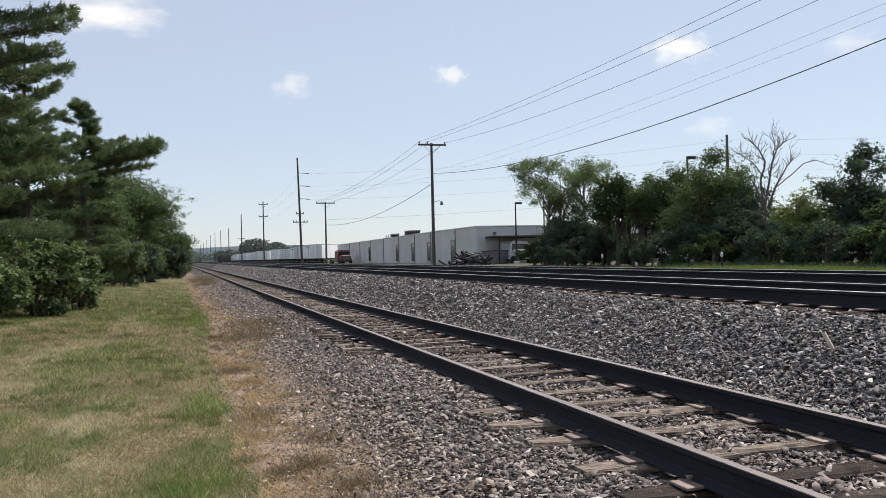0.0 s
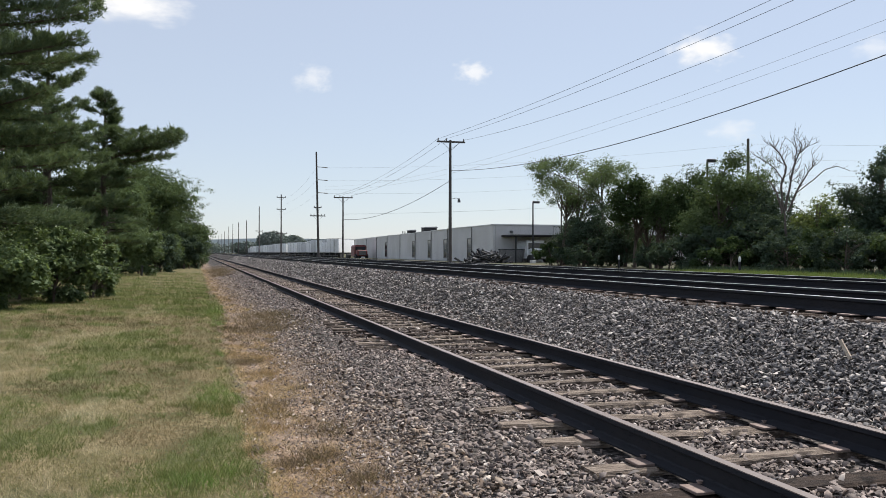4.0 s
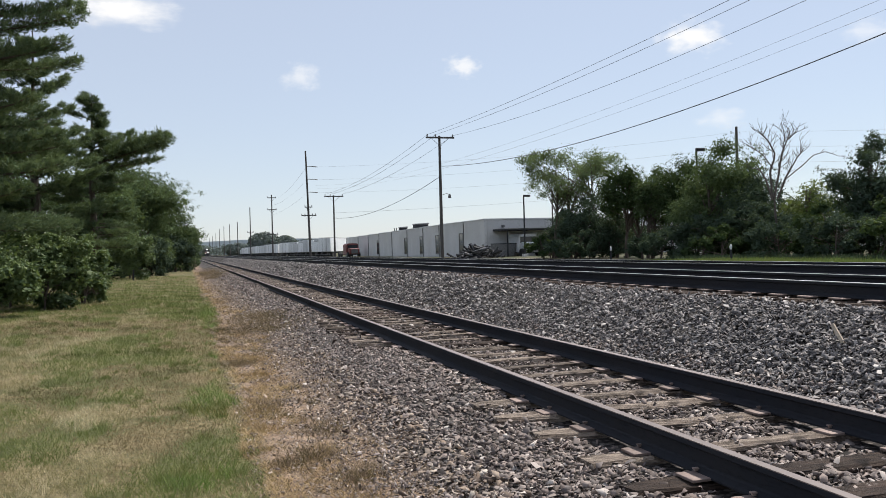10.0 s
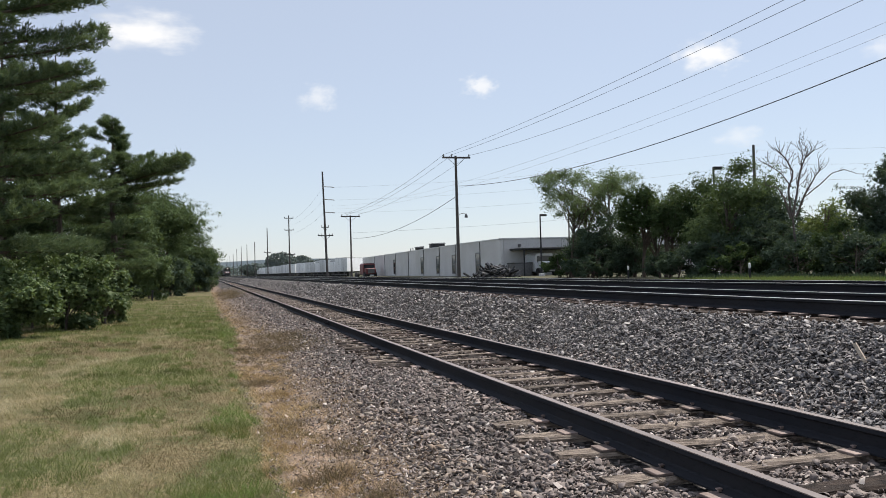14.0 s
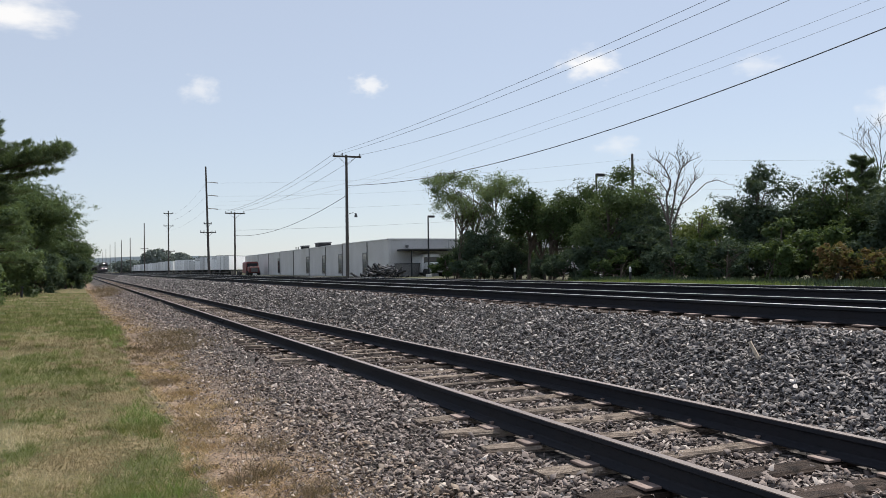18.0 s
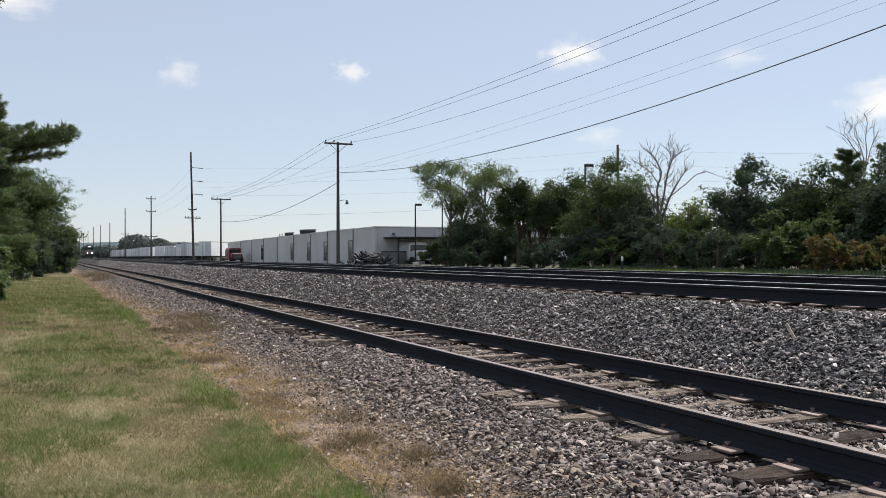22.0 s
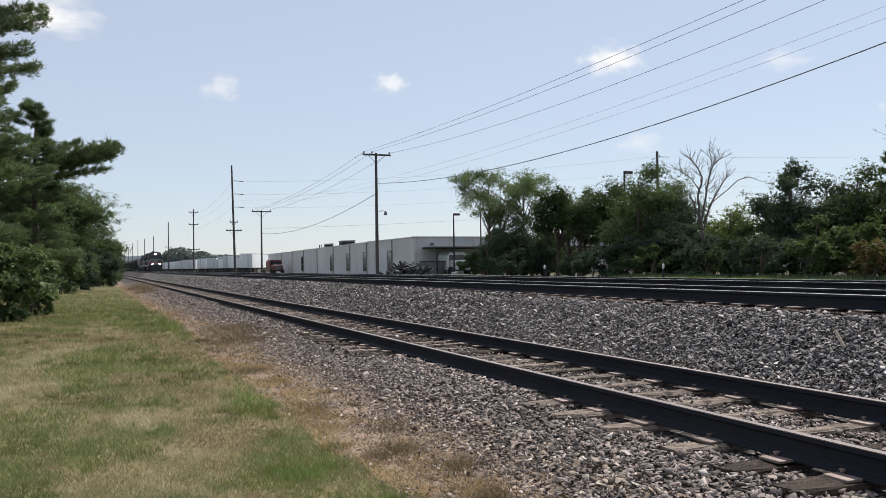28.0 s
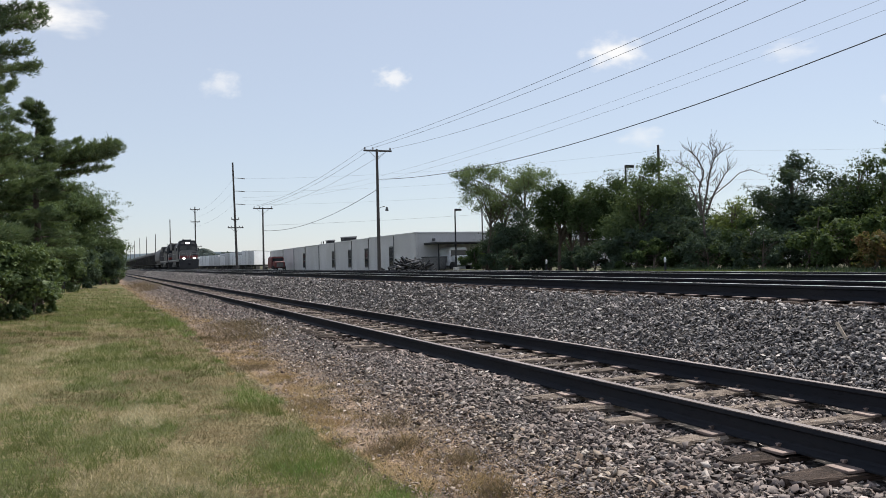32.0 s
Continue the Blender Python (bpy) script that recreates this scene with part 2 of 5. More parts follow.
BROWNBLADE = leaf_material("brown_lawn_blades", (0.17, 0.125, 0.08), (0.31, 0.235, 0.15), None, 0.85, 0.2, 0.05)
PALEBLADE = leaf_material("bleached_lawn_blades", (0.42, 0.35, 0.225), (0.58, 0.5, 0.34), None, 0.85, 0.25, 0.05)
DRYBLADE = leaf_material("straw", (0.46, 0.32, 0.18), (0.6, 0.45, 0.27), (0.32, 0.205, 0.115), 0.8, 0.25, 0.1)
TRAILERWHITE = surface("white_trailer_panel", (0.75, 0.76, 0.77), (0.68, 0.69, 0.7), 0.4, 0.5, 0.0, 10, 0.001, vary=0.22)
RED = surface("faded_red_paint", (0.17, 0.038, 0.036), (0.13, 0.034, 0.033), 1.0, 0.5, 0, 20, 0.001)
RUBBER = surface("black_rubber", (0.02, 0.02, 0.02), (0.03, 0.03, 0.03), 5, 0.8, 0, 40, 0.001)
LOCODARK = surface("dark_loco_paint", (0.02, 0.021, 0.025), (0.03, 0.029, 0.031), 0.8, 0.55, 0.0, 12, 0.001, stain=(0.042, 0.034, 0.03))
LOCORED = surface("dark_red_loco_paint", (0.24, 0.035, 0.032), (0.18, 0.03, 0.028), 0.9, 0.5, 0.0, 14, 0.001)
LOCOGREY = surface("grey_loco_paint", (0.16, 0.155, 0.155), (0.11, 0.108, 0.108), 0.8, 0.5, 0.1, 12, 0.001)
# even near-black paint with brownish patches, tone varied by object
CARBROWN = surface("dark_freight_paint", (0.035, 0.033, 0.031), (0.024, 0.022, 0.021), 0.5, 0.75, 0.1, 10, 0.002, vary=0.25, stain=(0.05, 0.038, 0.032))
CARGREY = surface("grey_hopper_paint", (0.1, 0.098, 0.096), (0.07, 0.068, 0.066), 0.5, 0.6, 0.1, 10, 0.002)
LAMPGLOW = glow("lit_headlight", (1.0, 0.8, 0.72), 14)
JUNK = surface("scrap_metal", (0.09, 0.09, 0.095), (0.03, 0.03, 0.032), 2.0, 0.6, 0.0, 15, 0.01, vary=0.85)


def ground_material():
    m, n, l, p = nodes_of("ground_surface")
    tc, sep = n.new("ShaderNodeTexCoord"), n.new("ShaderNodeSeparateXYZ")
    l.new(tc.outputs["Object"], sep.inputs[0])

    def shifted(amount, scale):
        a, b = n.new("ShaderNodeMath"), n.new("ShaderNodeMath")
        a.operation, b.operation = "MULTIPLY_ADD", "ADD"
        l.new(grain(n, l, scale, 6), a.inputs[0])
        a.inputs[1].default_value, a.inputs[2].default_value = amount, -amount / 2
        l.new(sep.outputs["X"], b.inputs[0])
        l.new(a.outputs[0], b.inputs[1])
        return b.outputs[0]
    lawn = mixer(n, l, (0.105, 0.112, 0.045), (0.24, 0.19, 0.105), ramp(n, l, grain(n, l, 1.1, 8, rough=0.65), 0.42, 0.58))
    lawn = mixer(n, l, lawn, (0.33, 0.265, 0.155), ramp(n, l, grain(n, l, 2.6, 8, rough=0.7), 0.5, 0.72))
    lawn = mixer(n, l, lawn, (0.04, 0.04, 0.016), ramp(n, l, grain(n, l, 30, 8, rough=0.75), 0.42, 0.62))
    litter = mixer(n, l, (0.34, 0.24, 0.165), (0.17, 0.125, 0.094), ramp(n, l, grain(n, l, 2.4, 8, rough=0.7), 0.38, 0.62))
    litter = mixer(n, l, litter, (0.36, 0.28, 0.19), ramp(n, l, grain(n, l, 9, 6, rough=0.7), 0.54, 0.7))
    litter = mixer(n, l, litter, (0.05, 0.038, 0.03), ramp(n, l, grain(n, l, 38, 6, rough=0.75), 0.48, 0.6))
    cell = n.new("ShaderNodeTexVoronoi")
    cell.inputs["Scale"].default_value = 21
    l.new(tc.outputs["Object"], cell.inputs["Vector"])
    stone = mixer(n, l, (0.05, 0.044, 0.04), (0.17, 0.15, 0.138), cell.outputs["Color"])
    # shade in the gaps between stones, painted dark towards the cell edges
    stone = mixer(n, l, stone, (0.025, 0.022, 0.02), ramp(n, l, cell.outputs["Distance"], 0.3, 0.62))
    field = mixer(n, l, (0.055, 0.062, 0.034), (0.1, 0.09, 0.058), ramp(n, l, grain(n, l, 0.25, 6), 0.4, 0.6))
    col = mixer(n, l, lawn, litter, ramp(n, l, shifted(0.7, 1.6), 1.05, 1.3))
    col = mixer(n, l, col, stone, ramp(n, l, shifted(1.3, 2.2), 1.65, 2.4))
    col = mixer(n, l, col, field, ramp(n, l, shifted(1.5, 0.8), 16.2, 17.2))
    l.new(col, p.inputs["Base Color"])
    p.inputs["Roughness"].default_value = 0.95
    p.inputs["Specular IOR Level"].default_value = 0.15
    bumped(n, l, p, cell.outputs["Distance"], 0.02, 0.5)
    return m


for dull in (JUNK, DARKMETAL):
    dull.node_tree.nodes["Principled BSDF"].inputs["Specular IOR Level"].default_value = 0.1
    dull.node_tree.nodes["Principled BSDF"].inputs["Metallic"].default_value = 0.0
GROUND = ground_material()
RAIL.node_tree.nodes["Principled BSDF"].inputs["Specular IOR Level"].default_value = 0.12
# pale grey-green: the haze of distance is mixed into the leaf colour
FARLEAF = leaf_material("haze_paled_leaves", (0.16, 0.19, 0.18), (0.2, 0.225, 0.205), None, 0.9, 0.1, 0.0)
STICKWOOD = surface("bleached_stick", (0.5, 0.42, 0.33), (0.36, 0.29, 0.22), 5, 0.9, 0, 40, 0.003)
DRYWEED = leaf_material("dead_weed", (0.15, 0.105, 0.08), (0.27, 0.195, 0.145), None, 0.9, 0.2, 0.0)


# ---- building helpers ----
class Shape:
    """Vertices and faces of one part."""

    def __init__(self):
        self.v, self.f = [], []

    def add(self, vs, fs, m=None):
        k = len(self.v)
        self.v += [tuple(m @ Vector(p)) if m else tuple(p) for p in vs]
        self.f += [tuple(k + i for i in f) for f in fs]
        return self

    def box(self, x0, y0, z0, x1, y1, z1, m=None, c=0.0):
        if c <= 0:
            vs = [(x, y, z) for z in (z0, z1) for y in (y0, y1) for x in (x0, x1)]
            return self.add(vs, [(0, 2, 3, 1), (4, 5, 7, 6), (0, 1, 5, 4), (1, 3, 7, 5), (3, 2, 6, 7), (2, 0, 4, 6)], m)
        bm = bmesh.new()
        bmesh.ops.create_cube(bm, size=1)
        for v in bm.verts:
            v.co = Vector(((x0 + x1) / 2 + v.co.x * (x1 - x0), (y0 + y1) / 2 + v.co.y * (y1 - y0), (z0 + z1) / 2 + v.co.z * (z1 - z0)))
        bmesh.ops.bevel(bm, geom=bm.edges[:], offset=c, segments=1, affect="EDGES")
        bm.verts.index_update()
        self.add([v.co[:] for v in bm.verts], [[v.index for v in f.verts] for f in bm.faces], m)
        bm.free()
        return self

    def tube(self, pts, radii, seg=6, caps=True):
        pts = [Vector(p) for p in pts]
        if isinstance(radii, (int, float)):
            radii = [radii] * len(pts)
        k0, rings = len(self.v), len(pts)
        side = None
        for i, p in enumerate(pts):
            d = (pts[min(i + 1, rings - 1)] - pts[max(i - 1, 0)])
            d = d.normalized() if d.length > 1e-9 else Vector((0, 0, 1))
            if side is None:
                side = d.orthogonal().normalized()
            side = (side - d * side.dot(d)).normalized()
            up = d.cross(side)
            for s in range(seg):
                a = 2 * math.pi * s / seg
                self.v.append(tuple(p + (side * math.cos(a) + up * math.sin(a)) * radii[i]))
        for i in range(rings - 1):
            for s in range(seg):
                a, b = k0 + i * seg + s, k0 + i * seg + (s + 1) % seg
                self.f.append((a, b, b + seg, a + seg))
        if caps:
            self.f.append(tuple(k0 + s for s in reversed(range(seg))))
            self.f.append(tuple(k0 + (rings - 1) * seg + s for s in range(seg)))
        return self

    def prism(self, profile, y0, y1, m=None):
        """A profile of (x, z), counter-clockwise seen from -y, drawn out along y."""
        k = len(profile)
        vs = [(x, y0, z) for x, z in profile] + [(x, y1, z) for x, z in profile]
        fs = [tuple(range(k)), tuple(range(2 * k - 1, k - 1, -1))] + [(i, i + k, (i + 1) % k + k, (i + 1) % k) for i in range(k)]
        return self.add(vs, fs, m)

    def disc(self, centre, radius, thick, axis="y", seg=14):
        c = Vector(centre)
        d = {"x": Vector((1, 0, 0)), "y": Vector((0, 1, 0)), "z": Vector((0, 0, 1))}[axis]
        return self.tube([c - d * thick / 2, c + d * thick / 2], radius, seg)

    def mesh(self, name, material, smooth=False):
        me = bpy.data.meshes.new(name)
        me.from_pydata(self.v, [], self.f)
        me.materials.append(material)
        if smooth:
            me.polygons.foreach_set("use_smooth", [True] * len(me.polygons))
        me.update()
        return me


def part(name, shape, material, parent=None, label="", smooth=False):
    ob = new(name, shape.mesh(name, material, smooth) if isinstance(shape, Shape) else shape)
    if parent:
        ob.parent = parent
    return tagged(ob, label)


def thing(name, label, category, group="", kind="", m=None):
    ob = new(name)
    ob.empty_display_size = 0.3
    if m:
        ob.matrix_world = m
    return tagged(ob, label, category, group, kind)


def cloud_mesh(name, verts, faces, material):
    """A mesh from arrays; faces all have the same number of corners."""
    me = bpy.data.meshes.new(name)
    k = faces.shape[1]
    me.vertices.add(len(verts))
    me.vertices.foreach_set("co", verts.astype(np.float32).ravel())
    me.loops.add(faces.size)
    me.loops.foreach_set("vertex_index", faces.astype(np.int32).ravel())
    me.polygons.add(len(faces))
    me.polygons.foreach_set("loop_start", np.arange(0, faces.size, k, dtype=np.int32))
    me.polygons.foreach_set("loop_total", np.full(len(faces), k, dtype=np.int32))
    me.materials.append(material)
    me.update(calc_edges=True)
    return me


def unit(a):
    return a / np.maximum(np.linalg.norm(a, axis=1, keepdims=True), 1e-9)


# ---- ground ----
def relief(x, y=0.0):
    """Height of the ground across the line."""
    knots_x = (-4000, -30, -6, 0.6, 1.6, 2.4, 5.9, 7.05, 14.6, 16.6, 20, 60, 4000)
    knots_z = (1.2, 0.5, 0.05, -0.12, -0.13, -0.06, -0.05, 0.615, 0.615, 0.2, 0.33, 0.3, 0.4)
    heap = np.interp(x, (2.3, 2.9, 3.48, 3.56), (0, 1, 1, 0)) * np.interp(y, (6.6, 7.6, 11.0, 11.6, 16.5, 17.5), (0, 1, 1, 0, 0, 1))
    return np.interp(x, knots_x, knots_z) + 0.065 * heap


def build_ground():
    xs = np.concatenate([[-4000, -1500, -600, -250, -120, -60, -30, -20, -14], np.arange(-10, 18.01, 0.2), [19, 21, 24, 28, 34, 42, 55, 75, 110, 180, 300, 600, 1500, 4000]])
    ys = np.concatenate([[-600, -250, -100, -40, -15, -6], np.arange(-2, 24, 0.25), np.arange(24, 60, 1.0), np.arange(60, 160, 5.0), [170, 200, 250, 320, 420, 600, 900, 1400, 2200, 4500]])
    X, Y = np.meshgrid(xs, ys)
    rng = np.random.default_rng(3)
    Z = relief(X, Y) + rng.normal(0, 0.006, X.shape) * (X < 17) * (X > 2.4) - 0.004
    nx, ny = len(xs), len(ys)
    i = np.arange(nx * ny).reshape(ny, nx)
    faces = np.stack([i[:-1, :-1], i[:-1, 1:], i[1:, 1:], i[1:, :-1]], -1).reshape(-1, 4)
    me = cloud_mesh("ground", np.stack([X, Y, Z], -1).reshape(-1, 3), faces, GROUND)
    me.polygons.foreach_set("use_smooth", [True] * len(me.polygons))
    return tagged(new("ground", me), "dry mown lawn, litter strip and crushed stone railway bed", "ground", kind="structure")


build_ground()


# ---- tracks ----
def rail_profile(h, head, base):
    a, b = head / 2, base / 2
    return [(-b, 0), (b, 0), (b, 0.012), (0.02, 0.032), (0.009, 0.045), (0.009, h - 0.046), (a - 0.004, h - 0.036), (a, h - 0.03), (a - 0.002, h - 0.006), (a - 0.012, h),
            (-a + 0.012, h), (-a + 0.002, h - 0.006), (-a, h - 0.03), (-a + 0.004, h - 0.036), (-0.009, h - 0.046), (-0.009, 0.045), (-0.02, 0.032), (-b, 0.012)]


def make_rail(parent, x, z, h, head, top, y0, y1, label):
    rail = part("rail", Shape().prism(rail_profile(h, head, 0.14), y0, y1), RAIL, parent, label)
    rail.location = (x, 0, z)
    part("rail_head", Shape().box(-head / 2 + 0.004, y0, h - 0.003, head / 2 - 0.004, y1, h + 0.003), top, rail, "worn running surface of the rail")
    return rail


def tie_mesh(name, length, width, height, material, seed):
    """A hewn timber with worn, uneven top and split ends."""
    r = random.Random(seed)
    k = 7
    s = Shape()
    ring = [(-1, -1), (1, -1), (1, 0.75), (0.86, 1), (-0.86, 1), (-1, 0.75)]
    for i in range(k):
        x = (i / (k - 1) - 0.5) * length
        for a, b in ring:
            s.v.append((x + r.uniform(-0.012, 0.012), a * width / 2 + r.uniform(-0.008, 0.008), -height / 2 + b * height / 2 + (r.uniform(-0.014, 0.004) if b > 0 else 0)))
    n = len(ring)
    for i in range(k - 1):
        for j in range(n):
            a, b = i * n + j, i * n + (j + 1) % n
            s.f.append((a, b, b + n, a + n)[::-1])
    s.f += [tuple(range(n)), tuple((k - 1) * n + j for j in reversed(range(n)))]
    return s.mesh(name, material)


SIDING_X, MAIN_X, FAR_X = 4.352, 8.5, 12.905
NEAR_TIES = (1.9, 2.5, 3.1, 3.69, 4.23, 4.84, 5.62, 6.28, 6.88, 7.53, 8.22)


TIE_YS = []


def build_siding():
    track = thing("siding_track", "old railway siding with rusty rails on weathered ties", "railway track", kind="structure")
    for x in (3.6, 5.105):
        make_rail(track, x, 0.0, 0.168, 0.068, RAILTOP, -60, 600, "rusty steel rail coloured with its blue-black shade")
    r = random.Random(5)
    grey = [tie_mesh("tie", 2.6, 0.22, 0.17, TIE, i) for i in range(5)]
    dark = [tie_mesh("tie", 2.6, 0.22, 0.17, TIEDARK, i + 9) for i in range(2)]
    ys = [-4, -3.4, -2.8, -2.2, -1.6, -1, -0.4, 0.2, 0.8, 1.35] + list(NEAR_TIES)
    while ys[-1] < 150:
        ys.append(ys[-1] + r.uniform(0.54, 0.66))
    TIE_YS.extend(ys)
    plate = Shape().box(-0.2, -0.09, -0.012, 0.17, 0.09, 0.006, c=0.003).mesh("tie_plate", PLATE)
    spike = Shape().box(-0.01, -0.009, 0, 0.01, 0.009, 0.012).box(-0.018, -0.013, 0.012, 0.014, 0.013, 0.02).mesh("spike", PLATE)
    for i, y in enumerate(ys):
        fresh = y in (4.23, 2.5) or r.random() < 0.12
        tie = part("tie", r.choice(dark if fresh else grey), None, track)
        tie.location = (SIDING_X + r.uniform(-0.06, 0.06), y, r.uniform(-0.012, 0.004))
        tie.rotation_euler = (r.uniform(-0.03, 0.03), r.uniform(-0.006, 0.006), r.uniform(-0.035, 0.035))
        if y < 22:
            for x in (3.6, 5.105):
                p = part("tie_plate", plate, None, track)
                p.location = (x + 0.012, y + r.uniform(-0.02, 0.02), 0.006)
                p.rotation_euler = (0, 0, r.uniform(-0.03, 0.03))
                if y < 7:
                    for dx, dy in ((-0.085, 0.05), (0.085, -0.05)):
                        q = part("spike", spike, None, p)
                        q.location = (dx, dy, 0.012)
    for y in (21.0,):
        bar = part("joint_bar", Shape().box(3.565, y - 0.35, 0.05, 3.585, y + 0.35, 0.125, c=0.006), RAIL, track, "bolted rusty joint bar")
        for k in range(6):
            b = part("bolt", Shape().disc((3.56, y - 0.28 + k * 0.112, 0.088), 0.017, 0.03, "x", 6), RAIL, bar)
            b.location = (0, 0, 0)


def build_main(name, x, label, y_ties):
    track = thing(name, label, "railway track", "main line tracks", "structure")
    for dx in (-0.7525, 0.7525):
        make_rail(track, x + dx, 0.688, 0.172, 0.072, MAINTOP, -60, 900, "dark steel rail with shiny head")
    r = random.Random(8)
    meshes = [tie_mesh("tie", 2.6, 0.23, 0.17, TIEDARK, 40 + i) for i in range(3)]
    plate = Shape().box(-0.2, -0.1, -0.003, 0.2, 0.1, 0.016, c=0.004).mesh("tie_plate", PLATE)
    y = 1.0
    while y < y_ties:
        tie = part("tie", r.choice(meshes), None, track)
        tie.location, tie.rotation_euler = (x + r.uniform(-0.03, 0.03), y, 0.676), (0, 0, r.uniform(-0.012, 0.012))
        for dx in (-0.7525, 0.7525):
            p = part("tie_plate", plate, None, track)
            p.location = (x + dx, y, 0.68)
        y += r.uniform(0.47, 0.53)
    return track


build_siding()
build_main("main_track", MAIN_X, "nearer main line track with shiny rail heads on dark ties", 42)
build_main("main_track", FAR_X, "farther main line track on the raised stone bed", 22)


# ---- stones ----
def patches(x, y, size, seed):
    """Smooth random patches between 0 and 1, about size across."""
    t = np.random.default_rng(seed).uniform(0, 1, (64, 64))
    u, v = x / size + 200.3, y / size + 200.7
    i, j = np.floor(u).astype(int), np.floor(v).astype(int)
    a, b = u - i, v - j
    a, b = a * a * (3 - 2 * a), b * b * (3 - 2 * b)
    i0, i1, j0, j1 = i % 64, (i + 1) % 64, j % 64, (j + 1) % 64
    return (t[i0, j0] * (1 - a) + t[i1, j0] * a) * (1 - b) + (t[i0, j1] * (1 - a) + t[i1, j1] * a) * b


def stone_kinds(points, count, seed):
    """Broken stones as convex hulls, without the faces that lie on the ground."""
    g = np.random.default_rng(seed)
    kinds = []
    while len(kinds) < count:
        p = g.normal(0, 1, (points, 3))
        p /= (np.abs(p) ** 3.2).sum(1, keepdims=True) ** (1 / 3.2)
        bm = bmesh.new()
        for q in p:
            bm.verts.new(q)
        bmesh.ops.convex_hull(bm, input=bm.verts[:])
        bmesh.ops.triangulate(bm, faces=bm.faces[:])
        bm.verts.index_update()
        bm.normal_update()
        faces = [[v.index for v in f.verts] for f in bm.faces if f.normal.z > -0.55]
        verts = np.array([v.co[:] for v in bm.verts])
        bm.free()
        if np.ptp(verts[:, 2]) > 1.1 and np.ptp(verts[:, 0]) > 1.1:
            kinds.append((verts, np.array(faces)))
    return kinds


def stones(name, label, xs, ys, count, size, material, seed, lift=0.0, where=None, block=False):
    """Crushed stone, piece by piece, joined; smaller density further off."""
    g = np.random.default_rng(seed)
    x = g.uniform(*xs, count)
    u = g.uniform(0, 1, count)
    y = ys[0] * (ys[1] / ys[0]) ** u if ys[0] > 0 else ys[0] + (ys[1] - ys[0]) * u
    keep = np.ones(count, bool) if where is None else where(x, y, g)
    x, y = x[keep], y[keep]
    total = len(x)
    size_of = size * np.clip(g.lognormal(0, 0.36, total), 0.4, 1.9) * np.clip(y / 14, 1, 4) ** 0.3 * np.clip((x - 0.5) / 2.2, 0.45, 1)
    level = relief(x, y) + lift + g.uniform(-0.45, 0.75, total) * size_of + 0.035 * (patches(x, y, 0.16, seed) - 0.5)
    level -= 0.04 * np.clip(1.3 - np.minimum(np.abs(x - 3.6), np.abs(x - 5.105)) / 0.2, 0, 1) * (y < 30)
    kinds = stone_kinds(7 if block else 6, 10, seed)
    which = g.integers(0, len(kinds), total)
    all_verts, all_faces, start = [], [], 0
    for k, (base, tris) in enumerate(kinds):
        pick = which == k
        n, s = int(pick.sum()), size_of[pick]
        v = np.repeat(base[None], n, 0)
        v = v * np.stack([g.uniform(0.85, 1.5, n), g.uniform(0.6, 1.05, n), g.uniform(0.3, 0.62, n)], 1)[:, None, :]
        a, b = g.uniform(0, 2 * np.pi, n), g.normal(0, 0.5, n)
        ca, sa, cb, sb = np.cos(a)[:, None], np.sin(a)[:, None], np.cos(b)[:, None], np.sin(b)[:, None]
        X, Z = v[..., 0] * cb - v[..., 2] * sb, v[..., 0] * sb + v[..., 2] * cb
        X, Y = X * ca - v[..., 1] * sa, X * sa + v[..., 1] * ca
        verts = np.stack([X, Y, Z], -1) * (s / 2)[:, None, None] + np.stack([x[pick], y[pick], level[pick]], 1)[:, None, :]
        all_verts.append(verts.reshape(-1, 3))
        all_faces.append((start + (np.arange(n) * len(base))[:, None, None] + tris[None]).reshape(-1, 3))
        start += n * len(base)
    return tagged(new(name, cloud_mesh(name, np.concatenate(all_verts), np.concatenate(all_faces), material)), label, "ballast", kind="stuff")


def on_siding(x, y, g):
    """Thin out over the timbers and towards the litter strip."""
    edge = np.clip((x - 1.15 + np.interp(y, (10, 16), (0, 0.45)) + 0.25 * np.sin(y * 0.8) * np.sin(y * 2.3)) / 1.2, 0.0, 1)
    rail = (np.abs(x - 3.6) > 0.05) & (np.abs(x - 5.105) > 0.05)
    near = np.abs(y[:, None] - np.array(TIE_YS)[None, :60]).min(1)
    bare = np.where(np.minimum(np.abs(x - 3.6), np.abs(x - 5.105)) < 0.24, 0.95, 0.55)
    bare = np.where(x < 3.4, np.interp(y, (6.6, 7.6, 11.3, 12.0, 16.5, 17.5), (0.75, 0.1, 0.05, 0.95, 0.95, 0.1)), bare)
    timber = (near < 0.1) & (np.abs(x - SIDING_X) < 1.28) & (g.uniform(0, 1, len(x)) < bare)
    return (g.uniform(0, 1, len(x)) < edge ** 1.2) & rail & ~timber


stones("siding_ballast", "loose brownish crushed stone round the siding", (1.1, 6.1), (2.4, 12), 74000, 0.035, STONE, 11, 0.0, on_siding, True)
stones("siding_ballast", "brownish crushed stone along the farther siding", (1.1, 6.1), (12, 90), 46000, 0.044, STONE, 16, 0.0, on_siding)
stones("siding_ballast", "brownish crushed stone beside the standpoint", (1.1, 6.1), (-4, 2.4), 6500, 0.05, STONE, 18, 0.0, on_siding)
stones("main_ballast", "raised bank of grey crushed stone under the main line", (5.7, 7.52), (3.0, 14), 57000, 0.038, STONEMAIN, 12, 0.0, None, True)
stones("main_ballast", "grey crushed stone bank farther along the line", (5.7, 7.52), (14, 150), 34000, 0.052, STONEMAIN, 17)
